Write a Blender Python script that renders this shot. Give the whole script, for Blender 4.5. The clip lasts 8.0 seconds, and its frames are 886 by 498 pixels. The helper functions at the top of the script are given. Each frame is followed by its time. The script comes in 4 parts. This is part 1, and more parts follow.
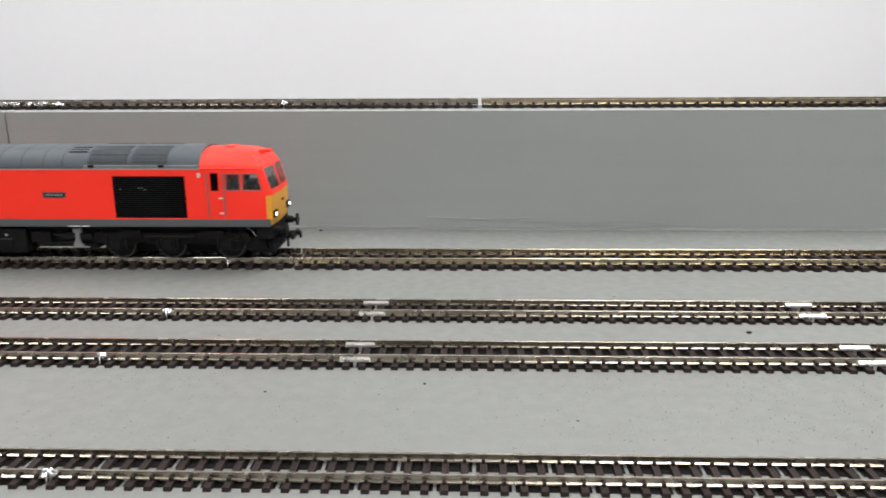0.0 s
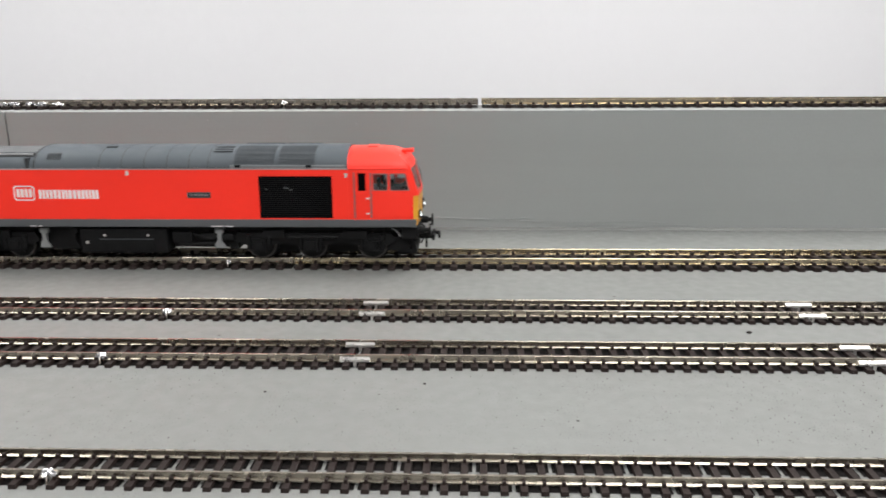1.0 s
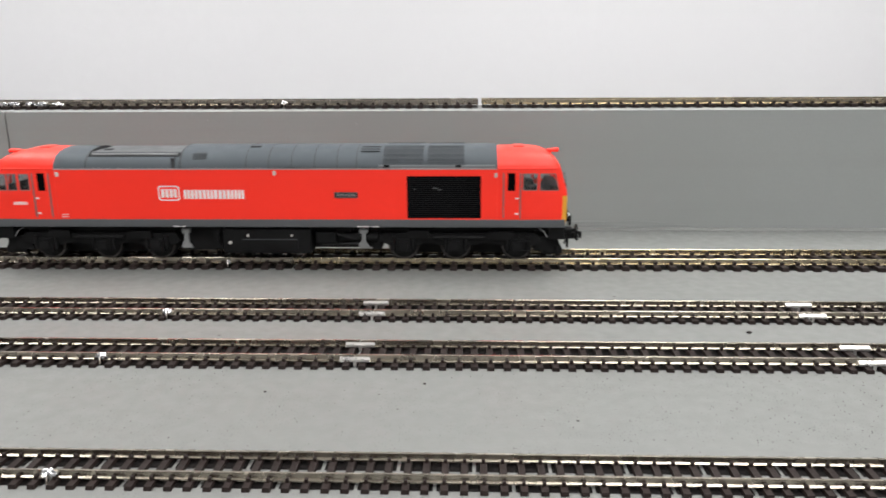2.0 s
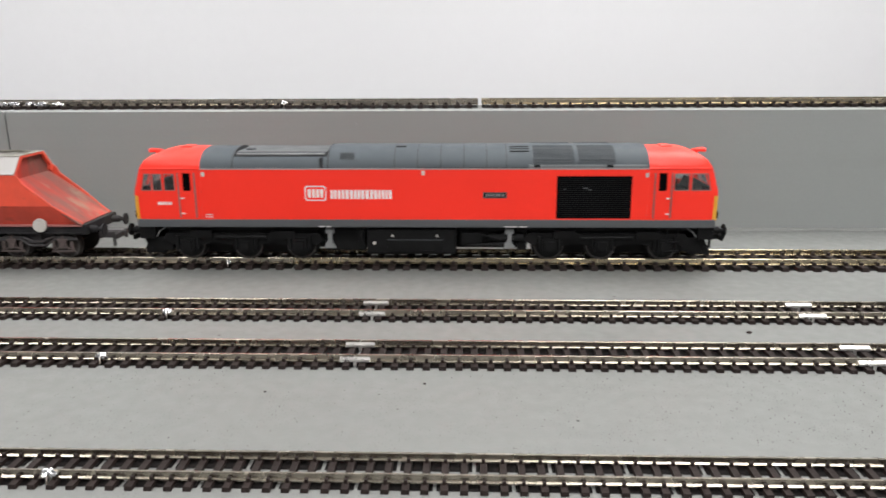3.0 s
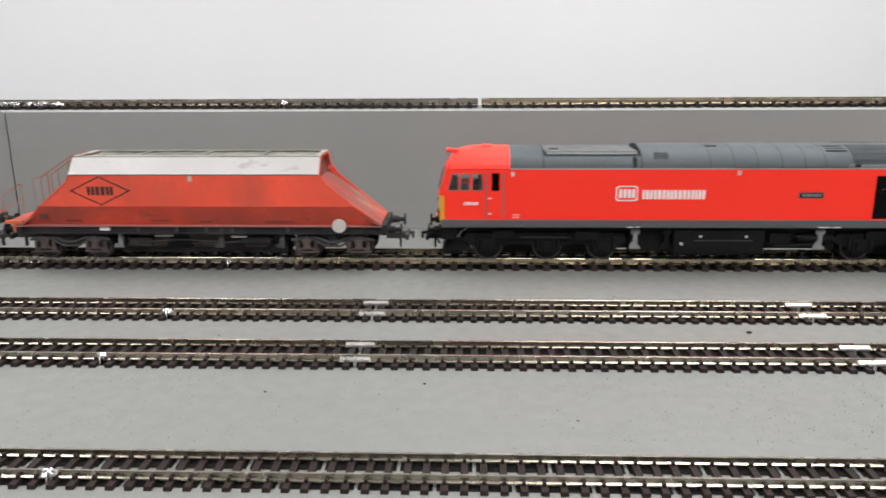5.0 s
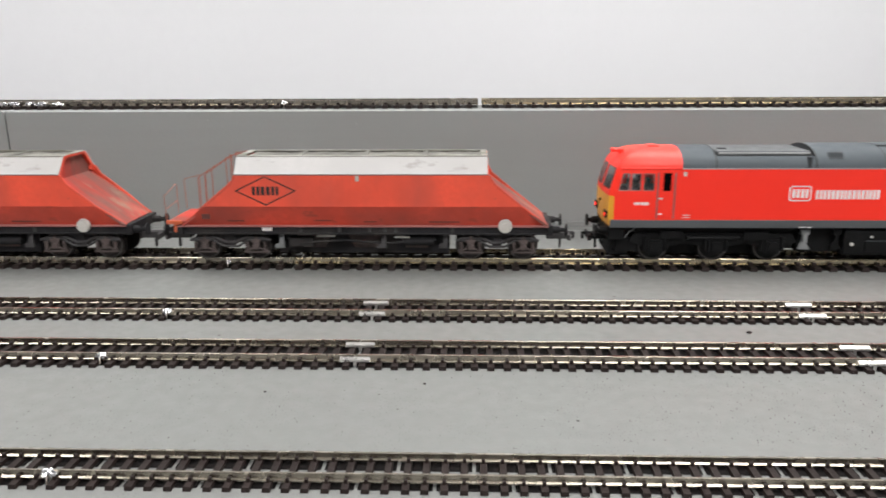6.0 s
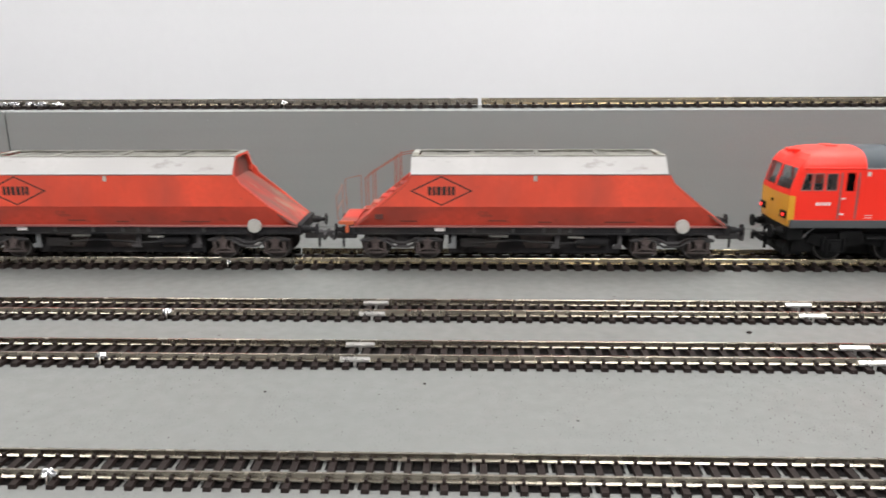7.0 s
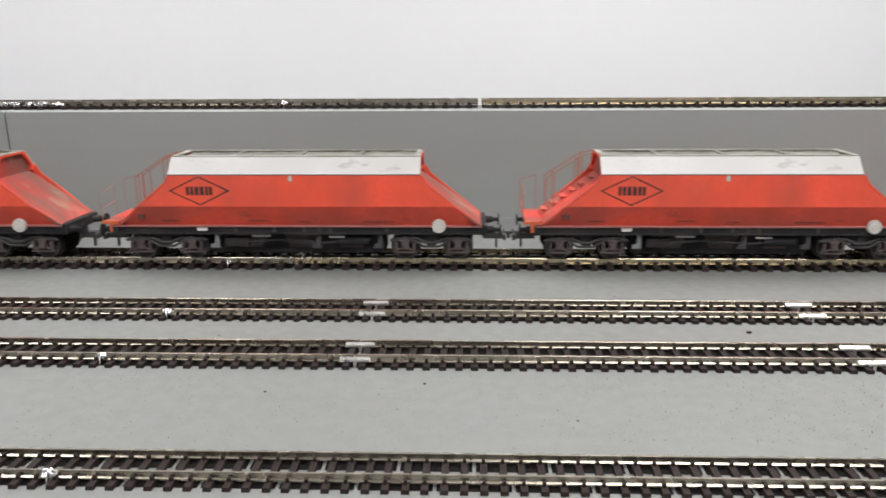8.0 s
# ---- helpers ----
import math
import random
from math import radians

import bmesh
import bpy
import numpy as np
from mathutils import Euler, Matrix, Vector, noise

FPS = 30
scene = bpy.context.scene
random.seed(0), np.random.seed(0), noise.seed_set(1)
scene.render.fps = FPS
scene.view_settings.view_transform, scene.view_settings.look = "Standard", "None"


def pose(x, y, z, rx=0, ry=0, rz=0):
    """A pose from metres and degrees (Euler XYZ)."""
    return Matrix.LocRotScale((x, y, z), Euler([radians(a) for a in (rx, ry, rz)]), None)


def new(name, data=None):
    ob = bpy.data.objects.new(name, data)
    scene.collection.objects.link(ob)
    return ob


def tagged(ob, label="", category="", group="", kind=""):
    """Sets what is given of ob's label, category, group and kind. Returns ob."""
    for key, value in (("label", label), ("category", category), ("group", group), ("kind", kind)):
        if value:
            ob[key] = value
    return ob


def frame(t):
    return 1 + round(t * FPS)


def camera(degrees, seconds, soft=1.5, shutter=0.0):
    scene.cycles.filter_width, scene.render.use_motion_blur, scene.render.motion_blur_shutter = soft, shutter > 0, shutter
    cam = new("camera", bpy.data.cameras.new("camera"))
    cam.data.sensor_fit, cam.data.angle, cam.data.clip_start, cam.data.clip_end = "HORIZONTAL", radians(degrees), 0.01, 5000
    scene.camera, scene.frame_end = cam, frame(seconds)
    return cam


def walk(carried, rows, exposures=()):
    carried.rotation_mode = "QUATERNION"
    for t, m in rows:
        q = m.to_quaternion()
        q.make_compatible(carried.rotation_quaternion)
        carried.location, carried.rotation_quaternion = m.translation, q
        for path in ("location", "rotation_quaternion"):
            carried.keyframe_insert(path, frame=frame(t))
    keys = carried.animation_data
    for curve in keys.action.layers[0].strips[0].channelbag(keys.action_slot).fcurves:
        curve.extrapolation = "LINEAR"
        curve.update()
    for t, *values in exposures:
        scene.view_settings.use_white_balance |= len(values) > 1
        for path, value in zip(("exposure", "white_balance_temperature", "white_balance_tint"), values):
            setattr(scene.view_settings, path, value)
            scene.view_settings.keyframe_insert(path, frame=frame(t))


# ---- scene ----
cam = camera(60.56, 8.0, soft=1.7, shutter=0.4)
EYE = Matrix.Translation((0.0, 0.0, 0.09734)) @ pose(0, 0, 0, 0, 0, 2.0) @ pose(0, 0, 0, 75.575, 0, 0) @ pose(0, 0, 0, 0, 0, -0.331)
walk(cam, [(0.0, EYE), (8.0, EYE)], [(0.0, 0.0), (8.0, 0.0)])

# ---- light ----
world = bpy.data.worlds.new("room_air")
scene.world = world
world.use_nodes = True
world.node_tree.nodes["Background"].inputs[0].default_value = (0.9, 0.95, 1.0, 1)
world.node_tree.nodes["Background"].inputs[1].default_value = 0.02


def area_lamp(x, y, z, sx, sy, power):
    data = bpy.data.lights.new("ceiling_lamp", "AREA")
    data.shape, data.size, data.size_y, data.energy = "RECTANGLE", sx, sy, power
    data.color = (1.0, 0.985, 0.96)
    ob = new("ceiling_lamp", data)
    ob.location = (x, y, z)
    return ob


# unseen lamps: far pair set from rail reflections, near pair added to brighten the train
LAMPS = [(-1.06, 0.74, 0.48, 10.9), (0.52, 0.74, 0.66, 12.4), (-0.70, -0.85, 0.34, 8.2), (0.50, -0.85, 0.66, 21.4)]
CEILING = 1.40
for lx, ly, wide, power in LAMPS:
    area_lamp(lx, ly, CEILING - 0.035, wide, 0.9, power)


# ---- materials ----
def material(name, colour, rough=0.5, metal=0.0, vary=0.08, grain=900.0, blotch=25.0, bump=0.0, bump_scale=2500.0, specks=None, streaks=(), island=0.0, coat=0.0, spec=0.5):
    """A surface with fine grain and broad blotches; specks as (colour, amount, scale), streaks as (colour, amount, scale, stretch[, from, to])."""
    m = bpy.data.materials.new(name)
    m.use_nodes = True
    nt = m.node_tree
    bsdf = nt.nodes["Principled BSDF"]
    bsdf.inputs["Roughness"].default_value = rough
    bsdf.inputs["Metallic"].default_value = metal
    bsdf.inputs["Specular IOR Level"].default_value = spec
    bsdf.inputs["Coat Weight"].default_value = coat
    co = nt.nodes.new("ShaderNodeTexCoord").outputs["Object"]

    def noise_at(scale, detail=3.0, source=co):
        n = nt.nodes.new("ShaderNodeTexNoise")
        n.inputs["Scale"].default_value, n.inputs["Detail"].default_value = scale, detail
        nt.links.new(source, n.inputs["Vector"])
        return n.outputs["Fac"]

    def ramp(fac, lo, hi, a=0.0, b=1.0):
        r = nt.nodes.new("ShaderNodeMapRange")
        for i, v in zip((1, 2, 3, 4), (lo, hi, a, b)):
            r.inputs[i].default_value = v
        nt.links.new(fac, r.inputs[0])
        return r.outputs[0]

    def mix(fac, a, b, mode="MIX"):
        x = nt.nodes.new("ShaderNodeMix")
        x.data_type, x.blend_type = "RGBA", mode
        for i, v in ((0, fac), (6, a), (7, b)):
            if isinstance(v, bpy.types.NodeSocket):
                nt.links.new(v, x.inputs[i])
            elif i == 0:
                x.inputs[0].default_value = v
            else:
                x.inputs[i].default_value = (*v, 1)
        return x.outputs[2]

    lo = tuple(c * (1 - vary) for c in colour)
    hi = tuple(min(1, c * (1 + vary)) for c in colour)
    out = mix(ramp(noise_at(blotch), 0.35, 0.65), lo, hi)
    out = mix(ramp(noise_at(grain), 0.3, 0.7, 0, 0.5), out, lo)
    if island:
        info = nt.nodes.new("ShaderNodeObjectInfo").outputs["Random"]
        out = mix(ramp(info, 0, 1, 0, island), out, tuple(c * 0.45 for c in colour))
    for tint, amount, scale, stretch, *span in streaks:
        mp = nt.nodes.new("ShaderNodeMapping")
        mp.inputs["Scale"].default_value = stretch
        mp.inputs["Location"].default_value = (scale * 0.013, 0.21, amount)
        nt.links.new(co, mp.inputs["Vector"])
        f = noise_at(scale, 5.0, mp.outputs[0])
        lo_edge, hi_edge = span or (0.48, 0.72)
        out = mix(ramp(f, lo_edge, hi_edge, 0, amount), out, tint)
    if specks:
        v = nt.nodes.new("ShaderNodeTexVoronoi")
        v.voronoi_dimensions = "2D"
        v.inputs["Scale"].default_value = specks[2]
        nt.links.new(co, v.inputs["Vector"])
        near = ramp(v.outputs["Distance"], 0.04, 0.13, 1, 0)
        where = ramp(noise_at(specks[2] * 0.12, 2.0), 0.44, 0.60)
        mul = nt.nodes.new("ShaderNodeMath")
        mul.operation = "MULTIPLY"
        nt.links.new(near, mul.inputs[0]), nt.links.new(where, mul.inputs[1])
        m2 = nt.nodes.new("ShaderNodeMath")
        m2.operation = "MULTIPLY"
        m2.inputs[1].default_value = specks[1]
        nt.links.new(mul.outputs[0], m2.inputs[0])
        out = mix(m2.outputs[0], out, specks[0])
    nt.links.new(out, bsdf.inputs["Base Color"])
    r = ramp(noise_at(grain * 0.3), 0.3, 0.7, max(0.02, rough - 0.07), min(1, rough + 0.07))
    nt.links.new(r, bsdf.inputs["Roughness"])
    if bump:
        b = nt.nodes.new("ShaderNodeBump")
        b.inputs["Strength"].default_value, b.inputs["Distance"].default_value = bump, 0.0002
        nt.links.new(noise_at(bump_scale), b.inputs["Height"])
        nt.links.new(b.outputs[0], bsdf.inputs["Normal"])
    return m


def glow(name, colour, strength):
    m = bpy.data.materials.new(name)
    m.use_nodes = True
    b = m.node_tree.nodes["Principled BSDF"]
    b.inputs["Base Color"].default_value = (*colour, 1)
    b.inputs["Emission Color"].default_value = (*colour, 1)
    b.inputs["Emission Strength"].default_value = strength
    return m


def clear_glass(name, tint):
    m = bpy.data.materials.new(name)
    m.use_nodes = True
    b = m.node_tree.nodes["Principled BSDF"]
    b.inputs["Base Color"].default_value = (*tint, 1)
    b.inputs["Roughness"].default_value = 0.03
    b.inputs["IOR"].default_value = 1.45
    b.inputs["Transmission Weight"].default_value = 1.0
    return m


BOARD = material("grey_baseboard_paint", (0.174, 0.179, 0.174), 0.5, 0, 0.035, 700, 9, 0.25, 900, specks=((0.06, 0.063, 0.066), 0.6, 560), streaks=(((0.165, 0.17, 0.166), 0.5, 30, (0.4, 1.5, 1)),))
RISER = material("grey_riser_paint", (0.280, 0.294, 0.289), 0.55, 0, 0.03, 500, 7, 0.2, 700, streaks=(((0.260, 0.272, 0.267), 0.5, 14, (0.25, 1, 6)),))
WHITE = material("white_wall_paint", (0.79, 0.79, 0.81), 0.8, 0, 0.015, 60, 1.6)
# for the unseen wall behind the camera, dark so rails mirror less white
MUTED = material("reflection_dimming_wall_grey", (0.30, 0.30, 0.31), 0.8, 0, 0.03, 60, 2)
CEIL = material("white_ceiling_paint", (0.82, 0.82, 0.82), 0.8, 0, 0.02, 60, 3)
CARPET = material("grey_carpet", (0.16, 0.16, 0.17), 0.95, 0, 0.2, 300, 8)
NICKEL = material("nickel_silver_rail", (0.385, 0.347, 0.29), 0.25, 1.0, 0.08, 400, 30)
# nickel rail copy with the golden reflection put into its base colour
GOLD_LIT_RAIL = material("gold_lit_nickel_rail", (0.47, 0.405, 0.29), 0.23, 1.0, 0.10, 400, 26)
SLEEPER = material("dark_brown_sleeper_plastic", (0.024, 0.0165, 0.0150), 0.6, 0, 0.2, 1500, 120, 0.3, 3000, island=0.35, spec=0.2)
# blacker than the sleepers so the shade between them is in the colour
WEB_SHADE = material("shade_black_webbing", (0.007, 0.006, 0.006), 0.75, 0, 0.3, 1500, 120, spec=0.1)
TIN = material("bright_tinned_steel", (0.62, 0.60, 0.58), 0.3, 0.85, 0.06, 900, 60)
SOLDER = material("shiny_solder", (0.78, 0.78, 0.8), 0.22, 1.0, 0.2, 1200, 200, 0.6, 900)
RED = material("bright_red_loco_paint", (0.95, 0.032, 0.016), 0.46, 0, 0.03, 500, 18, 0.05, 3000, spec=0.4)
ROOFGREY = material("slate_grey_loco_paint", (0.069, 0.082, 0.094), 0.6, 0, 0.05, 500, 25, 0.1, 2500, spec=0.3)
BANDGREY = material("mid_grey_sole_paint", (0.078, 0.084, 0.09), 0.5, 0, 0.06, 500, 25)
YELLOW = material("warning_yellow_paint", (0.80, 0.38, 0.03), 0.4, 0, 0.03, 500, 30)
BLACK = material("black_chassis_plastic", (0.005, 0.005, 0.0055), 0.6, 0, 0.3, 800, 80, 0.2, 2000, spec=0.18)
GRILLE = material("black_grille_paint", (0.0015, 0.0015, 0.002), 0.8, 0, 0.2, 800, 60, spec=0.03)
GLASS = clear_glass("clear_cab_glass", (0.86, 0.88, 0.90))
PALEWHITE = material("white_marking_ink", (0.78, 0.74, 0.74), 0.5, 0, 0.04, 600, 60)
SEAM = material("dark_panel_gap", (0.03, 0.033, 0.037), 0.7, 0, 0.1, 500, 50)
STEEL = material("dark_wheel_steel", (0.010, 0.010, 0.010), 0.6, 0, 0.2, 700, 80, spec=0.2)
WRED = material("weathered_red_wagon_paint", (0.80, 0.088, 0.044), 0.6, 0, 0.12, 420, 45, 0.2, 1800, streaks=(((0.45, 0.075, 0.05), 0.55, 55, (1, 1, 0.3)), ((0.16, 0.06, 0.045), 0.6, 150, (0.7, 1, 1), 0.66, 0.78)))
# copy of WRED with brown stains, base darkened for the lower sides' shade
WSTAIN_SHADE = material("stained_shade_dark_red_paint", (0.60, 0.066, 0.036), 0.7, 0, 0.2, 420, 60, 0.3, 1500, streaks=(((0.25, 0.055, 0.04), 0.75, 40, (0.5, 1, 1)), ((0.09, 0.04, 0.03), 0.8, 160, (0.6, 1, 1.3), 0.62, 0.74)))
WDIRT = material("rust_dusted_red_paint", (0.52, 0.052, 0.036), 0.75, 0, 0.18, 350, 40, 0.3, 1500, spec=0.3, streaks=(((0.15, 0.08, 0.066), 0.85, 46, (0.5, 1.6, 0.5), 0.38, 0.60), ((0.24, 0.21, 0.155), 0.65, 75, (0.6, 1.1, 0.6), 0.56, 0.68)))
WWHITE = material("dirty_white_wagon_paint", (0.430, 0.418, 0.412), 0.6, 0, 0.06, 400, 30, 0.15, 1800, streaks=(((0.30, 0.275, 0.25), 0.55, 22, (0.6, 1, 1)), ((0.17, 0.15, 0.13), 0.7, 130, (0.5, 1, 0.8), 0.66, 0.76)))
WORANGE = material("orange_platform_paint", (0.60, 0.12, 0.045), 0.6, 0, 0.15, 500, 40, streaks=(((0.20, 0.085, 0.05), 0.8, 70, (1, 1, 1)),))
WGREY = material("stone_dusted_grey_metal", (0.17, 0.165, 0.145), 0.85, 0, 0.45, 500, 60, 0.5, 1200)
WBLACK = material("weathered_black_underframe", (0.022, 0.021, 0.023), 0.75, 0, 0.3, 500, 45, 0.3, 1500, spec=0.2, streaks=(((0.06, 0.052, 0.047), 0.6, 40, (1, 1, 1)),))
WBOGIE = material("dusty_grey_bogie", (0.046, 0.043, 0.045), 0.8, 0, 0.3, 500, 60, 0.3, 1500, streaks=(((0.035, 0.028, 0.027), 0.8, 90, (1, 1, 1)),))
DISC = material("pale_grey_handwheel", (0.50, 0.48, 0.45), 0.6, 0, 0.12, 600, 100)
INK = material("black_marking_ink", (0.02, 0.015, 0.015), 0.6, 0, 0.1, 600, 80)
GUTTER = material("pale_pink_grey_line", (0.42, 0.30, 0.30), 0.5)
GRAB = material("dull_pink_grab_rail", (0.33, 0.13, 0.12), 0.5)
GRIME_RECESS = material("dark_brown_grime_recess", (0.13, 0.035, 0.028), 0.8, 0, 0.3, 600, 90)
BRACKET = material("dull_grey_bracket", (0.19, 0.195, 0.20), 0.6, 0, 0.15, 600, 90)
SLATS = material("charcoal_grille_slat", (0.010, 0.010, 0.011), 0.7, 0, 0.3, 800, 60, spec=0.08)
WRAIL = material("faded_brown_orange_handrail", (0.36, 0.115, 0.075), 0.6, 0, 0.15, 500, 40)
WRIM = material("stone_dusted_white_rim", (0.34, 0.33, 0.30), 0.75, 0, 0.2, 400, 50, 0.3, 1500, streaks=(((0.13, 0.125, 0.09), 0.9, 60, (0.6, 1, 1), 0.46, 0.62),))
WAXLE = material("brown_dusted_axle_box", (0.085, 0.064, 0.060), 0.8, 0, 0.3, 500, 90, 0.3, 1500, streaks=(((0.04, 0.03, 0.03), 0.8, 140, (1, 1, 1)),))
WWHEEL = material("dusty_wagon_wheel", (0.036, 0.030, 0.029), 0.75, 0, 0.3, 500, 60, spec=0.3)
TYRE = material("worn_dull_tyre", (0.085, 0.078, 0.076), 0.5, 0.5, 0.15, 700, 80)
PALELEDGE = material("pale_grey_roof_ledge", (0.16, 0.17, 0.18), 0.5, 0, 0.06, 500, 40)
CABGREY = material("grey_cab_interior", (0.055, 0.055, 0.06), 0.7, 0, 0.1, 500, 60)
WIRE = material("bare_copper_wire", (0.55, 0.5, 0.46), 0.35, 1.0)
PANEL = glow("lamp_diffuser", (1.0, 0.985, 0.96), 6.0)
HEAD = glow("lit_headlamp", (0.9, 0.95, 1.0), 3.5)
TAIL = glow("lit_tail_lamp", (1.0, 0.03, 0.02), 4.0)


# ---- builders (millimetres in, metres out) ----
def part(name, bm, mat, parent=None, label="", bevel=0.0, smooth=False):
    """Links a bmesh drawn in millimetres as one mesh object."""
    if bevel:
        bmesh.ops.bevel(bm, geom=bm.edges[:], offset=bevel, segments=2, affect="EDGES", profile=0.5, clamp_overlap=True)
    bmesh.ops.recalc_face_normals(bm, faces=bm.faces[:])
    bmesh.ops.scale(bm, vec=(0.001, 0.001, 0.001), verts=bm.verts[:])
    if smooth:
        for f in bm.faces:
            f.smooth = True
    me = bpy.data.meshes.new(name)
    bm.to_mesh(me)
    bm.free()
    me.materials.append(mat)
    if smooth:
        me.set_sharp_from_angle(angle=radians(35))
    ob = new(name, me)
    if parent:
        ob.parent = parent
    if label:
        ob["label"] = label
    return ob


def box(bm, x0, x1, y0, y1, z0, z1):
    v = [bm.verts.new((x, y, z)) for x in (x0, x1) for y in (y0, y1) for z in (z0, z1)]
    for q in ((0, 1, 3, 2), (4, 6, 7, 5), (0, 4, 5, 1), (2, 3, 7, 6), (0, 2, 6, 4), (1, 5, 7, 3)):
        bm.faces.new([v[i] for i in q])
    return bm


def boxm(*c):
    return box(bmesh.new(), *c)


def prism(bm, pts, y0, y1, axis="y"):
    """Extrudes a polygon of (x, z) along y, or of (y, z) along x."""
    def at(p, d):
        return (p[0], d, p[1]) if axis == "y" else (d, p[0], p[1])
    a = [bm.verts.new(at(p, y0)) for p in pts]
    b = [bm.verts.new(at(p, y1)) for p in pts]
    n = len(pts)
    bm.faces.new(a[::-1]), bm.faces.new(b)
    for i in range(n):
        bm.faces.new((a[i], a[(i + 1) % n], b[(i + 1) % n], b[i]))
    return bm


def rod(bm, p0, p1, r0, r1=None, seg=10):
    p0, p1 = Vector(p0), Vector(p1)
    r1 = r0 if r1 is None else r1
    q = (p1 - p0).to_track_quat("Z", "Y")
    ring = [Vector((math.cos(2 * math.pi * i / seg), math.sin(2 * math.pi * i / seg), 0)) for i in range(seg)]
    a = [bm.verts.new(p0 + q @ (c * r0)) for c in ring]
    b = [bm.verts.new(p1 + q @ (c * r1)) for c in ring]
    bm.faces.new(a[::-1]), bm.faces.new(b)
    for i in range(seg):
        bm.faces.new((a[i], a[(i + 1) % seg], b[(i + 1) % seg], b[i]))
    return bm


def path_rod(bm, pts, r, seg=6):
    for a, b in zip(pts, pts[1:]):
        rod(bm, a, b, r, seg=seg)
    return bm


def thing(name, x, y, z, label, category, group=""):
    ob = new(name)
    ob.location = (x * 0.001, y * 0.001, z * 0.001)
    ob.empty_display_size = 0.01
    return tagged(ob, label, category, group)


# ---- room and boards ----
WALL_Y, UPPER = 424.0, 66.9
tagged(part("floor", boxm(-2600, 2600, -2200, 1700, -960, -900), CARPET), "grey carpeted floor of the room", "floor", kind="structure")
tagged(part("ceiling", boxm(-2600, 2600, -2200, 1700, CEILING * 1000, CEILING * 1000 + 60), CEIL), "flat white painted ceiling", "ceiling", kind="structure")
for nm, c in (("wall_north", (-2600, 2600, 1640, 1700, -899, 1399)), ("wall_south", (-2600, 2600, -2200, -2140, -899, 1399)),
              ("wall_west", (-2600, -2540, -2139, 1639, -899, 1399)), ("wall_east", (2540, 2600, -2139, 1639, -899, 1399))):
    # south wall is out of view and kept grey to dim what rails reflect
    south = nm == "wall_south"
    tagged(part(nm, boxm(*c), MUTED if south else WHITE), "unseen grey room wall, darkened to dim the rail reflections" if south else "plain white painted room wall", "wall", kind="structure")
# assumed fixtures, out of view, drawn at each lamp
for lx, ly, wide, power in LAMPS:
    lamp = thing("ceiling_light", lx * 1000, ly * 1000, CEILING * 1000, "assumed ceiling light out of view, slim and white with a glowing diffuser", "ceiling light", "ceiling lights")
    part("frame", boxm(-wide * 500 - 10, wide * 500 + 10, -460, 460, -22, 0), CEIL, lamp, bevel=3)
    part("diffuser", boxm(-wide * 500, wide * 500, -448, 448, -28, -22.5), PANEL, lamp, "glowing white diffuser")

bm = boxm(-1500, 1500, -60, WALL_Y + 240, -18, 0)
tagged(part("baseboard", bm, BOARD), "flat model railway baseboard painted pale grey", "baseboard", kind="structure")
for lx in (-1400, 0, 1400):
    for ly in (0, 600):
        tagged(part("table_leg", boxm(lx - 22, lx + 22, ly - 22, ly + 22, -900, -18.2), CEIL), "square white leg under the baseboard", "table leg", "legs of the baseboard", "structure")
# riser in two panels with a fine joint, and the deck on it
SEAM_X = -261.2
for a, b in ((-1500, SEAM_X - 0.5), (SEAM_X + 0.5, 1500)):
    tagged(part("riser", boxm(a, b, WALL_Y, WALL_Y + 12, 0.2, UPPER), RISER), "upright board painted mid grey, carrying the upper deck", "riser board", "riser boards", "structure")
bm = boxm(-1500, 1500, WALL_Y + 12.3, 474.0, UPPER - 9, UPPER)
tagged(part("upper_deck", bm, BOARD, bevel=0.3), "raised deck painted pale grey along the back", "deck", kind="structure")
tagged(part("deck_support", boxm(-1500, 1500, 460.0, 472.0, 0.2, UPPER - 9.2), RISER), "board carrying the back of the upper deck", "support board", kind="structure")


# ---- tracks ----
def rail_profile(head, foot, web, h, second):
    """Half outline of a flat-bottomed rail, mirrored; second: 1 for the thicker foot of the smaller gauges."""
    edge = (0.18 if second else 0.10) * h
    mid = web + 0.12 * (foot - web)
    half = [(foot, 0.0), (foot, edge), (mid, edge + 0.43 * (foot - mid)), (web, 0.84 * h), (head, 0.87 * h), (head, 0.95 * h), (head * 0.8, h)]
    return half + [(-y, z) for y, z in reversed(half)]


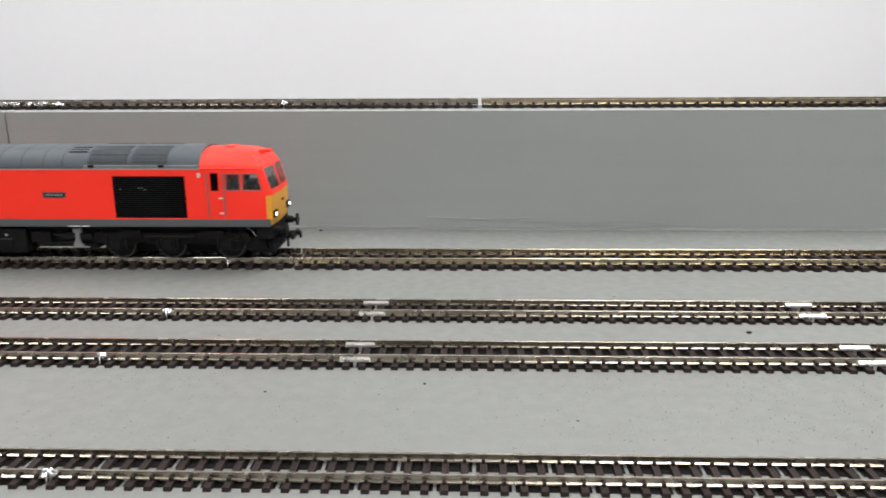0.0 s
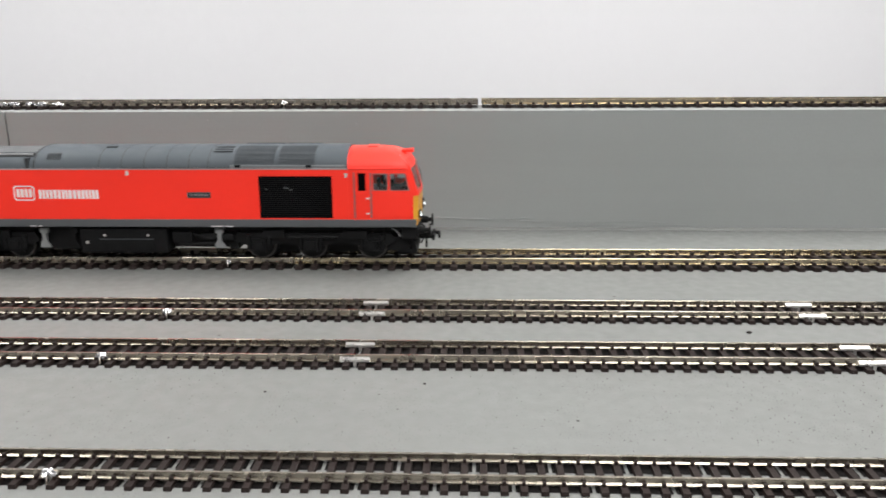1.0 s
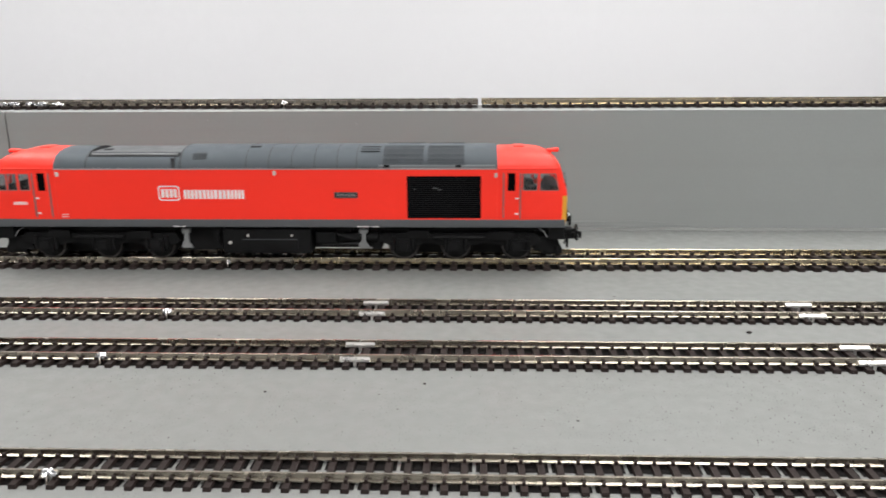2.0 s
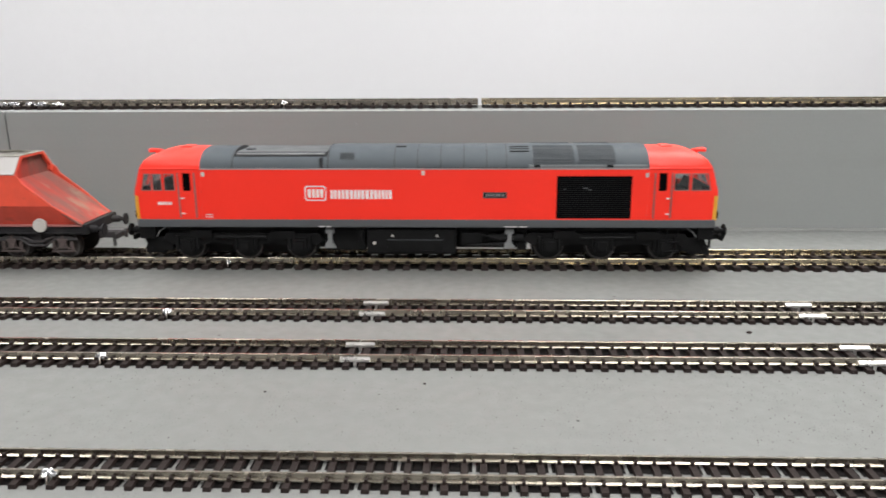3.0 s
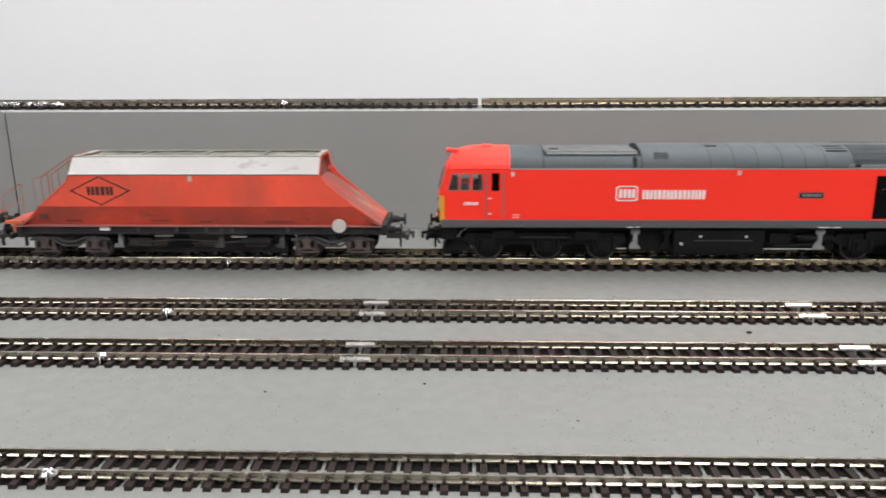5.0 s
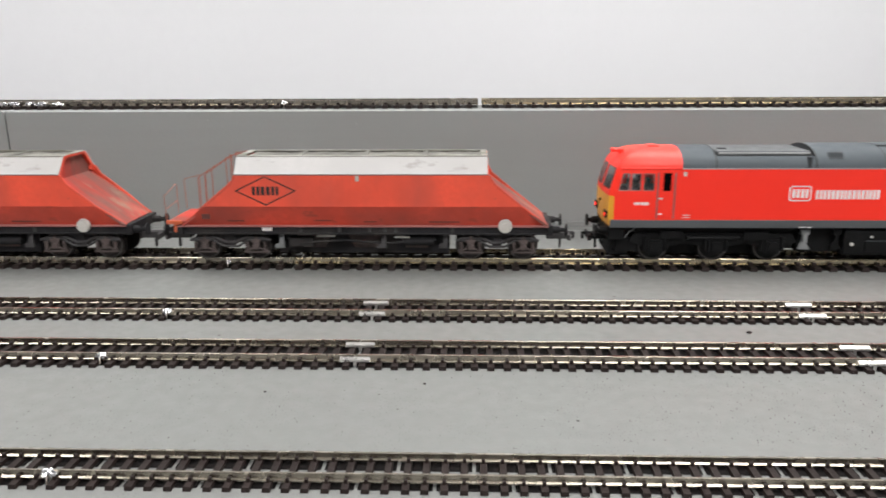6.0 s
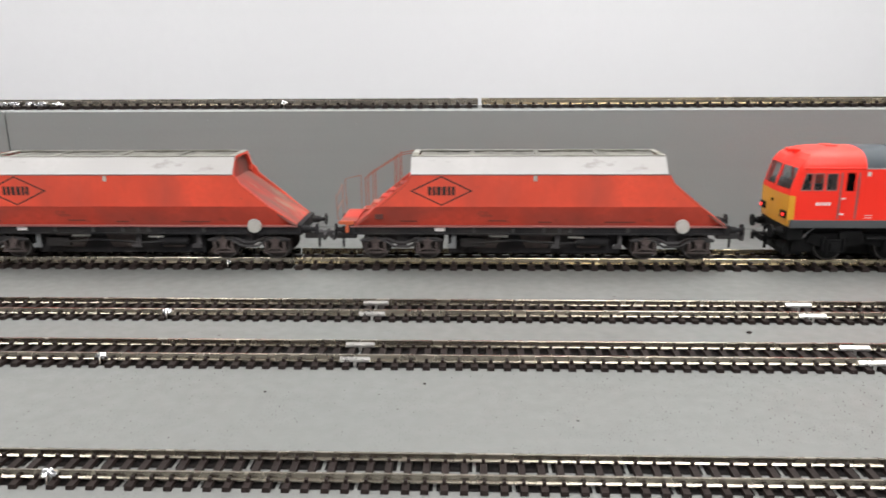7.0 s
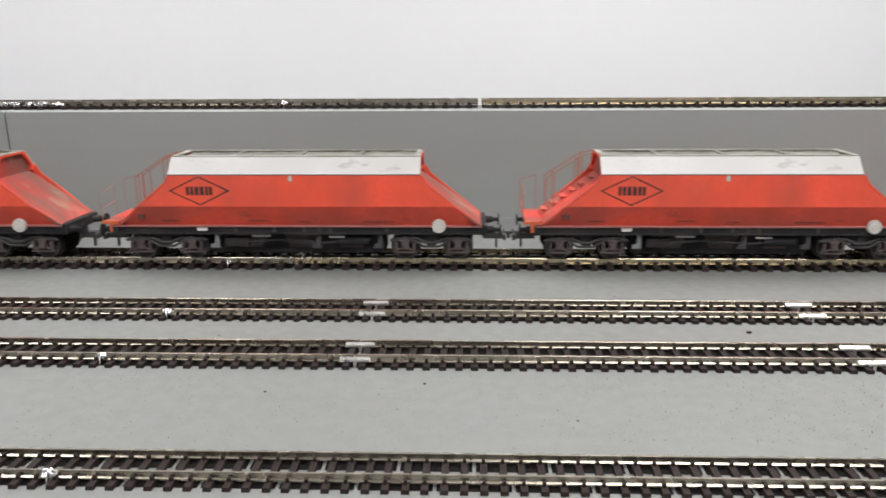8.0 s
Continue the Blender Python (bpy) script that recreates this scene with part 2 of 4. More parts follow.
def sleeper_mesh(name, length, width, thick, spread, foot, chair, height):
    """One sleeper with four rail fastenings."""
    bm = bmesh.new()
    t, w, l = 0.12, width / 2, length / 2
    lo = [bm.verts.new((x, y, 0)) for x, y in ((-w, -l), (w, -l), (w, l), (-w, l))]
    hi = [bm.verts.new((x * (1 - t), y * (1 - t * 0.15), thick)) for x, y in ((-w, -l), (w, -l), (w, l), (-w, l))]
    bm.faces.new(hi), bm.faces.new(lo[::-1])
    for i in range(4):
        bm.faces.new((lo[i], lo[(i + 1) % 4], hi[(i + 1) % 4], hi[i]))
    for s in (-1, 1):
        for d in (-1, 1):
            y0, y1 = sorted((s * spread + d * foot * 0.45, s * spread + d * (foot + chair)))
            box(bm, -w * 0.42, w * 0.42, y0, y1, thick - 0.05, thick + height * 0.52)
    bmesh.ops.scale(bm, vec=(0.001,) * 3, verts=bm.verts[:])
    bmesh.ops.recalc_face_normals(bm, faces=bm.faces[:])
    me = bpy.data.meshes.new(name)
    bm.to_mesh(me)
    bm.free()
    me.materials.append(SLEEPER)
    return me


GAUGES = {  # rail spacing, rail height, sleeper length, width, thickness, half head, half foot, half web, fastening, second foot
    "oo": (17.7, 2.6, 30.0, 3.4, 1.9, 0.46, 1.42, 0.42, 0.5, 0),
    "tt": (12.7, 2.25, 22.0, 2.35, 1.25, 0.34, 1.22, 0.31, 0.4, 1),
    "n": (9.6, 1.9, 17.4, 1.9, 1.1, 0.30, 1.05, 0.27, 0.35, 1),
}
SLEEPERS = {k: sleeper_mesh("sleeper", g[2], g[3], g[4], g[0] / 2, g[6], g[8], g[1]) for k, g in GAUGES.items()}


def track(kind, x0, x1, y, z, pitch, first, metal, label, group=""):
    """A straight length of track: two rails, shade-black strips and separate sleepers."""
    sp, h, ln, wd, th, hd, ft, wb, ch, second = GAUGES[kind]
    gap = 0.26 if kind == "oo" else 0.12
    tr = thing("railway_track", x0, y, z, label, "railway track", group)
    for s in (-1, 1):
        prof = [(s * sp / 2 + a, b + th) for a, b in rail_profile(hd, ft, wb, h, second)]
        part("rail", prism(bmesh.new(), prof, gap, x1 - x0 - gap, axis="x"), metal, tr, "nickel silver rail")
        # joining strips, widened to paint the dark shade between sleepers
        across = sorted((s * sp * 0.13, s * (sp / 2 + (ln - sp) / 2 * 0.62)))
        run = first + pitch * (1.5 if s > 0 else 3.5)
        cuts = [x0] + ([] if kind != "n" else [c for c in np.arange(run, x1, 4 * pitch) if x0 < c < x1]) + [x1]
        for c0, c1 in zip(cuts, cuts[1:]):
            part("webbing", boxm(c0 - x0 + 0.42, c1 - x0 - 0.42, *across, 0.1, th * 0.16), WEB_SHADE, tr, "black strip joining the sleepers, painting the shade between them")
    x = first
    while x < x1 - wd * 0.4:
        if x > x0 + wd * 0.4:
            ob = new("sleeper", SLEEPERS[kind])
            ob.parent = tr
            ob.location = ((x - x0 + random.uniform(-0.1, 0.1)) * 0.001, 0, 0)
            ob.rotation_euler[2] = radians(random.uniform(-0.5, 0.5))
        x += pitch
    return tr


def fishplate(tr, x, s, kind, length):
    sp, h, ln, wd, th, hd, ft, wb, ch, second = GAUGES[kind]
    y = s * sp / 2
    bm, w = bmesh.new(), ft + ch + 0.18
    for d in (-1, 1):
        prism(bm, [(y + d * w, th + 0.12 * h), (y + d * w, th + 0.46 * h), (y + d * (wb + 0.14), th + 0.72 * h), (y + d * (wb + 0.02), th + 0.12 * h)], x - length / 2, x + length / 2, axis="x")
    box(bm, x - 0.5, x + 0.5, y - w, y - w + 0.4, 0.1, th + 0.2 * h)
    return part("fishplate", bm, TIN, tr, "bright tinned rail joiner")


def blob(tr, x, y, z, r, drop, long=1.25):
    bm = bmesh.new()
    bmesh.ops.create_icosphere(bm, subdivisions=3, radius=r)
    for v in bm.verts:
        k = 0.85 + 0.45 * noise.noise(v.co * (3.0 / r) + Vector((x, y, 0)))
        v.co = Vector((v.co.x * long * k + x, v.co.y * 0.7 * k + y, v.co.z * 0.8 * k + z))
    ob = part("solder_joint", bm, SOLDER, tr, "shiny lump of solder", smooth=True)
    bm = path_rod(bmesh.new(), [(x, y - r * 0.5, z), (x + 0.2, y - r * 0.9, z - drop * 0.5), (x + 0.1, y - r * 0.8, z - drop)], 0.28)
    part("dropper_wire", bm, WIRE, ob, "bare feed wire")


TRAIN_Y, UP_Y = 352.7, 457.0
P_OLD, P_NEW = 6.97, 7.22
# running line: older darker length, then a newer one, reflected gold in its colour
JOIN = -82.6
LEFT_TRACK = track("oo", -900, JOIN, TRAIN_Y, 0, P_OLD, -900 + 3.0, NICKEL, "straight model railway track with dark sleepers, dull rails", "running line")
RIGHT_TRACK = track("oo", JOIN, 700, TRAIN_Y, 0, P_NEW, JOIN + 3.4, GOLD_LIT_RAIL, "straight model railway track with dark sleepers, reflected gold in the rail colour", "running line")
UP_JOIN = 6.3
UP_LEFT = track("oo", -900, UP_JOIN - 0.8, UP_Y, UPPER, P_OLD, -900 + 1.0, NICKEL, "model railway track on the raised deck, dull rails", "upper line")
UP_RIGHT = track("oo", UP_JOIN + 0.8, 700, UP_Y, UPPER, P_NEW, UP_JOIN + 9.0, GOLD_LIT_RAIL, "model railway track on the raised deck, reflected gold in the rail colour", "upper line")
TT_Y = {"far": 278.5, "near": 234.2}
for ty in TT_Y.values():
    for k in range(-2, 3):
        x0 = -36.5 + 164.3 * k
        tr = track("tt", x0, x0 + 164.3, ty, 0, 5.1344, x0 + 2.567, NICKEL, "length of medium-gauge sectional track with dark sleepers", "sectional track")
        for s in (-1, 1):
            fishplate(tr, 0.0, s, "tt", 9.8)
        if k == -1:
            blob(tr, -115.1 - x0 if ty > 250 else -119.7 - x0, -6.35 - 0.9, 2.6, 1.7, 2.2)
N_TRACK = track("n", -300, 300, 161.9, 0, 4.572, -300 + 2.0, NICKEL, "straight narrow-gauge model track with dark brown sleepers", "front line")
blob(N_TRACK, -98.5 + 300, -4.8 - 0.8, 2.4, 1.7, 2.2)
blob(LEFT_TRACK, -113.9 + 900, -8.85 - 1.0, 2.4, 1.3, 2.0)
blob(UP_LEFT, -108.1 + 900, -8.85 - 1.0, 3.2, 1.6, 3.0)
for k, lx in enumerate((-276.0, -268.5, -259.0, -252.0, -243.0)):
    blob(UP_LEFT, lx + 900, -8.85 - 0.6, 2.6, 2.0 + 0.4 * (k % 2), 1.2, 1.9)

# crumbs of grit on the boards and ridges of dried paint at the foot of the riser
bm = bmesh.new()
for x, y, r in ((-84.2, 418.7, 0.9), (100.3, 258.6, 0.75), (-60.6, 206.5, 0.35), (-13.2, 213.1, 0.4), (-89.3, 252.8, 0.3), (-92.0, 290.0, 0.3), (60.0, 300.0, 0.3), (30.0, 190.0, 0.25), (-20.0, 196.0, 0.22)):
    made = bmesh.ops.create_icosphere(bm, subdivisions=1, radius=r)["verts"]
    for v in made:
        v.co = Vector((v.co.x * 1.5, v.co.y, v.co.z * 0.7)) * (1 + 0.4 * noise.noise(v.co * 3 + Vector((x, y, 0)))) + Vector((x, y, r * 0.45))
grain = random.Random(4)
for k in range(2600):
    x, y, r = grain.uniform(-125, 150), grain.uniform(168, 228), grain.choice((0.06, 0.07, 0.08, 0.11))
    if grain.random() > 0.08 + 0.75 * max(x, -0.3 * x) / 150 or (y < 176 and abs(x) > 60):
        continue
    box(bm, x - r, x + r, y - r * 1.5, y + r * 1.5, 0.0, r * 0.5)
tagged(part("grit", bm, SLEEPER), "scattered dark crumbs of grit on the baseboard", "grit", kind="stuff")
bm = bmesh.new()
for z0, xa, xb, r in ((6.6, -24, 36, 0.35), (5.0, -6, 48, 0.22), (4.4, 36, 112, 0.25), (2.6, 60, 130, 0.2), (1.6, -110, -30, 0.35), (4.8, -110, -60, 0.2)):
    pts = [(x, WALL_Y - 0.1, z0 + 0.9 * noise.noise(Vector((x * 0.06, z0, 0)))) for x in np.linspace(xa, xb, 16)]
    path_rod(bm, pts, r, seg=6)
foot = prism(bmesh.new(), [(WALL_Y - 1.7, 0.05), (WALL_Y + 0.2, 0.05), (WALL_Y + 0.2, 1.2), (WALL_Y - 0.4, 0.9)], -1490, 1490, axis="x")
tagged(part("paint_fillet", foot, BOARD), "thick pale grey paint along the riser foot", "paint fillet", kind="structure")
tagged(part("paint_ridge", bm, RISER), "wrinkled ridges of grey paint at the riser foot", "paint ridge", kind="structure")
bm = bmesh.new()
for x, z in ((-214.0, 57.5), (26.0, 59.0), (-63.0, 60.0), (-146.0, 62.0), (141.0, 1.5), (28.0, 57.0)):
    box(bm, x - 0.6, x + 0.5, WALL_Y - 0.2, WALL_Y + 0.2, z - 0.35, z + 0.3)
tagged(part("paint_chip", bm, RISER), "small raised flakes in the grey riser paint", "paint chip", kind="stuff")


# ---- locomotive ----
HW = 17.3
ROOF = [(17.3, 43.1), (17.0, 44.6), (15.9, 46.8), (13.6, 48.9), (10.0, 50.5), (5.2, 51.4), (0.0, 51.7)]


ROOF_HIGH = [(y, 43.1 + (z - 43.1) * 1.09) for y, z in ROOF]


def arch(pts):
    return pts + [(-y, z) for y, z in reversed(pts) if y > 0]


def nose_x(z):
    zs = (16.8, 20.0, 31.0, 33.5, 43.1, 44.6, 46.8, 48.9, 50.5, 51.4, 51.7)
    xs = (131.0, 131.8, 131.9, 131.5, 128.7, 127.9, 126.2, 123.4, 119.6, 115.8, 112.5)
    return float(np.interp(z, zs, xs))


def cab(loco, s):
    """Cab end with raked windscreens; s: +1 or -1 for the end."""
    levels = [(HW, z) for z in (16.8, 20.2, 31.0, 33.6, 41.0)] + ROOF
    def ring(fx, fy):
        return [(s * fx(z), y * fy(z), z) for y, z in levels]
    rings = [ring(lambda z: 100.4, lambda z: 1.0), ring(lambda z: min(112.0, nose_x(z) - 2.2), lambda z: 1.0),
             ring(lambda z: nose_x(z) - 2.2, lambda z: 0.985 if z < 43 else 0.99), ring(nose_x, lambda z: 0.90 if z < 45 else 0.97)]
    red, yel = bmesh.new(), bmesh.new()
    panes = ((111.8, 118.2, 118.2), (119.5, 127.8, 126.2)) if s > 0 else ((112.4, 117.0, 117.0), (118.3, 122.4, 122.2), (123.2, 127.8, 126.0))
    def quad(bm, pts):
        pts = [p for i, p in enumerate(pts) if (Vector(p) - Vector(pts[i - 1])).length > 1e-4]
        if len(pts) > 2:
            bm.faces.new([bm.verts.new(p) for p in pts])
    for side in (1, -1):
        m = [[(x, y * side, z) for x, y, z in r] for r in rings]
        for k in range(3):
            for i in range(len(levels) - 1):
                if i == 3 and k < 2:
                    continue
                bm = yel if (k == 2 and levels[i + 1][1] <= 31.01) else red
                quad(bm, [m[k][i], m[k + 1][i], m[k + 1][i + 1], m[k][i + 1]])
        for i in range(len(levels) - 1):
            a, b = m[3][i], m[3][i + 1]
            bulge = 0.9 if levels[i + 1][1] < 44 else 0.9 * b[1] * side / 16
            ca, cb = (a[0] + s * 0.9, 0, a[2]), (b[0] + s * max(0, bulge), 0, b[2])
            if i in (3, 4):
                quad(red, [a, tuple(Vector(a).lerp(Vector(ca), 0.075)), tuple(Vector(b).lerp(Vector(cb), 0.075)), b])
            else:
                quad(yel if levels[i + 1][1] <= 31.01 else red, [a, ca, cb, b])
    for bm in (red, yel):
        bmesh.ops.remove_doubles(bm, verts=bm.verts[:], dist=0.02)
    c = part("cab", red, RED, loco, "bright red cab", smooth=True)
    # pillars between the window openings
    for side in (1, -1):
        lo_z, hi_z = 33.6, 41.0
        cols = [(100.4, 100.4)] + [p for a, b, top in panes for p in ((a, a), (b, top))] + [(nose_x(lo_z) - 2.2, nose_x(hi_z) - 2.2)]
        for (l0, l1), (r0, r1) in zip(cols[::2], cols[1::2]):
            bm, loops = bmesh.new(), []
            for deep in (0.0, 0.6):
                loops.append([bm.verts.new((s * x, side * (HW * float(np.interp(x, (112.0, nose_x(z) - 2.2), (1.0, 0.985))) - deep), z)) for x, z in ((l0, lo_z), (r0, lo_z), (r1, hi_z), (l1, hi_z))])
            bm.faces.new(loops[0]), bm.faces.new(loops[1][::-1])
            for i in range(4):
                bm.faces.new((loops[0][i], loops[0][(i + 1) % 4], loops[1][(i + 1) % 4], loops[1][i]))
            part("window_pillar", bm, RED, c)
    bm = bmesh.new()
    prism(bm, [(s * (nose_x(33.6) + 1.0), 33.5), (s * (nose_x(43.1) + 1.0), 43.2), (s * (nose_x(43.1) + 0.2), 43.2), (s * (nose_x(33.6) + 0.2), 33.5)], -0.8, 0.8)
    part("window_pillar", bm, RED, c)
    f = part("front_panel", yel, YELLOW, loco, "warning yellow front panel", smooth=True)
    # windscreens: two raked panes with red pillars between
    for side in (1, -1):
        bm = bmesh.new()
        pts = []
        for z in (33.5, 43.2):
            x = nose_x(z) - 0.25
            pts += [(s * x, side * 15.0, z), (s * (x + 0.9), side * 0.7, z)]
        quad(bm, [pts[0], pts[1], pts[3], pts[2]])
        ext = bmesh.ops.extrude_face_region(bm, geom=bm.faces[:])
        bmesh.ops.translate(bm, vec=(s * 0.25, 0, 0), verts=[v for v in ext["geom"] if isinstance(v, bmesh.types.BMVert)])
        w = part("windscreen", bm, GLASS, c, "raked clear windscreen pane")
        w.visible_shadow = False
        bm = path_rod(bmesh.new(), [(s * 132.4, side * 7.5, 33.6), (s * 130.9, side * 9.0, 40.5)], 0.16)
        part("wiper", bm, BLACK, w, "black wiper arm")
    # lamps
    lamp_mat = HEAD if s > 0 else TAIL
    for side in (1, -1):
        part("lamp_cluster", boxm(*sorted((s * 131.6, s * 132.9)), *sorted((side * 9.0, side * 14.6)), 20.4, 23.6), BLACK, f, "black lamp housing", bevel=0.2)
        bm = rod(bmesh.new(), (s * 132.5, side * 12.9, 22.0), (s * 133.15, side * 12.9, 22.0), 0.85 if s > 0 else 0.75, seg=14)
        part("headlamp" if s > 0 else "tail_lamp", bm, lamp_mat, f, "lit white headlamp" if s > 0 else "lit red tail lamp")
        bm = rod(bmesh.new(), (s * 132.5, side * 10.6, 22.0), (s * 133.0, side * 10.6, 22.0), 0.8, seg=12)
        part("marker_lamp", bm, STEEL, f)
    part("lamp_bracket", boxm(*sorted((s * 132.6, s * 133.4)), -0.6, 0.6, 26.0, 27.2), BLACK, f)
    # side windows and doors on both sides
    for side in (1, -1):
        y = side * HW
        for a, b, top in panes:
            inset = 0.987 if b > 127 else (0.993 if b > 118.5 else 0.998)
            bm = prism(bmesh.new(), [(s * (a - 0.2), 33.4), (s * (b + 0.2), 33.4), (s * (top + 0.2), 41.2), (s * (a - 0.2), 41.2)], y * inset - side * 0.7, y * inset - side * 0.35)
            pane = part("side_window", bm, GLASS, c, "clear cab side window")
            pane.visible_shadow = False
            bm = bmesh.new()
            for p, q in (((a, 33.6), (b, 33.6)), ((b, 33.6), (top, 41.0)), ((top, 41.0), (a, 41.0)), ((a, 41.0), (a, 33.6))):
                rod(bm, (s * p[0], y * (0.985 if p[0] > 125 else 0.995), p[1]), (s * q[0], y * (0.985 if q[0] > 125 else 0.995), q[1]), 0.24, seg=5)
            part("window_frame", bm, GRAB, c, "dull pink-grey window frame")
        bm = boxm(*sorted((s * 103.9, s * 110.0)), *sorted((y - side * 0.3, y + side * 0.12)), 20.6, 42.4)
        d = part("cab_door", bm, RED, loco, "red cab door with slim dark window", bevel=0.1)
        part("door_window", boxm(*sorted((s * 105.0, s * 108.4)), *sorted((y, y + side * 0.2)), 33.4, 41.4), GRILLE, d, "black door window")
        for hx in (103.2, 110.7):
            bm = boxm(*sorted((s * (hx - 0.4), s * (hx + 0.4))), *sorted((y - side * 0.2, y + side * 0.05)), 21.0, 41.5)
            part("handrail_recess", bm, GRAB, d)
            bm = path_rod(bmesh.new(), [(s * hx, y, 22.0), (s * hx, y + side * 0.7, 22.5), (s * hx, y + side * 0.7, 40.5), (s * hx, y, 41.0)], 0.16)
            part("handrail", bm, GRAB, d, "thin dull grab rail")
        for hz in (23.0, 30.0):
            bm = boxm(*sorted((s * 108.4, s * 110.0)), *sorted((y, y + side * 0.5)), hz - 0.3, hz + 0.3)
            part("door_handle", bm, PALEWHITE, d, "small white door handle")
    # inside of the cab: floor, desk, bulkhead and seats
    room = part("cab_interior", boxm(*sorted((s * 101.0, s * 128.6)), -16.4, 16.4, 30.4, 31.2), CABGREY, c, "dark grey cab floor and desk")
    part("bulkhead", boxm(*sorted((s * 101.0, s * 102.0)), -16.4, 16.4, 31.2, 43.0), CABGREY, room)
    part("desk", prism(bmesh.new(), [(s * 122.5, 31.2), (s * 128.8, 31.2), (s * 128.8, 34.8), (s * 124.5, 35.6)], -15.4, 15.4), BLACK, room, "black driving desk", bevel=0.2)
    for side in (1, -1):
        bm = boxm(*sorted((s * 113.6, s * 118.6)), *sorted((side * 7.0, side * 13.5)), 31.2, 34.4)
        box(bm, *sorted((s * 112.8, s * 114.2)), *sorted((side * 7.4, side * 13.0)), 33.4, 38.2)
        part("driver_seat", bm, BLACK, room, "black driver seat", bevel=0.4)
    # roof horn, buffer beam, buffers, pipes, coupler
    bm = boxm(*sorted((s * 123.4, s * 125.6)), -1.8, 1.8, 46.0, 49.9)
    for hy in (-1.2, 1.2):
        rod(bm, (s * 123.6, hy, 49.5), (s * 129.0, hy, 49.7), 0.6, 1.0)
    part("horn", bm, RED, c, "small red roof horn", bevel=0.12)
    for side in (1, -1):
        part("eave", rod(bmesh.new(), (s * 100.5, side * (HW + 0.05), 43.4), (s * 127.2, side * (HW - 0.25), 43.4), 0.42, seg=8), RED, c)
    part("roof_pod", boxm(*sorted((s * 108, s * 113)), -4, 4, 51.1, 52.0), RED, c, bevel=0.35)
    beam = part("buffer_beam", boxm(*sorted((s * 124.0, s * 131.4)), -15.4, 15.4, 10.6, 16.7), BLACK, loco, "black buffer beam", bevel=0.4)
    for side in (1, -1):
        bm = rod(bmesh.new(), (s * 131.0, side * 11.4, 14.2), (s * 134.8, side * 11.4, 14.2), 1.9, 1.7, seg=14)
        rod(bm, (s * 134.8, side * 11.4, 14.2), (s * 136.6, side * 11.4, 14.2), 1.0, seg=12)
        rod(bm, (s * 136.5, side * 11.4, 14.2), (s * 137.3, side * 11.4, 14.2), 2.9, 2.9, seg=18)
        part("buffer", bm, BLACK, beam, "round black buffer")
        bm = path_rod(bmesh.new(), [(s * 131.0, side * 5.4, 13.5), (s * 133.0, side * 5.4, 12.5), (s * 133.2, side * 5.6, 8.5), (s * 132.2, side * 6.4, 6.5)], 0.45)
        part("brake_pipe", bm, BLACK, beam)
    for side in (1, -1):
        bm = path_rod(bmesh.new(), [(s * 119.5, side * 15.0, 15.8), (s * 122.0, side * 15.2, 14.2), (s * 123.6, side * 15.0, 11.6)], 0.26)
        part("sand_pipe", bm, BRACKET, beam, "short pale sand pipe")
    bm = boxm(*sorted((s * 121.5, s * 129.0)), -11.5, 11.5, 3.0, 4.8)
    prism(bm, [(s * 128.6, 2.6), (s * 130.8, 3.2), (s * 130.8, 5.6), (s * 128.2, 10.6), (s * 127.0, 10.6)], -11.5, 11.5)
    box(bm, *sorted((s * 117.5, s * 127.5)), -12.5, 12.5, 4.6, 11.0)
    part("rail_guard", bm, BLACK, beam)
    coupler(beam, s * 128.0, s)


def coupler(parent, x, s, mat=BLACK):
    """Small tension-lock coupling: bar, bumper and drop hook."""
    bm = boxm(*sorted((x, x + s * 10.5)), -2.2, 2.2, 7.8, 10.8)
    box(bm, *sorted((x + s * 9.4, x + s * 10.8)), -6.6, 6.6, 8.0, 10.6)
    box(bm, *sorted((x + s * 6.0, x + s * 7.0)), -0.8, 0.8, 3.2, 9.0)
    box(bm, *sorted((x + s * 6.2, x + s * 13.0)), -0.8, 0.8, 9.6, 11.0)
    box(bm, *sorted((x + s * 12.0, x + s * 13.2)), -0.8, 0.8, 7.6, 10.6)
    part("coupling", bm, mat, parent, "dark hook coupling", bevel=0.2)


WHEELS = []


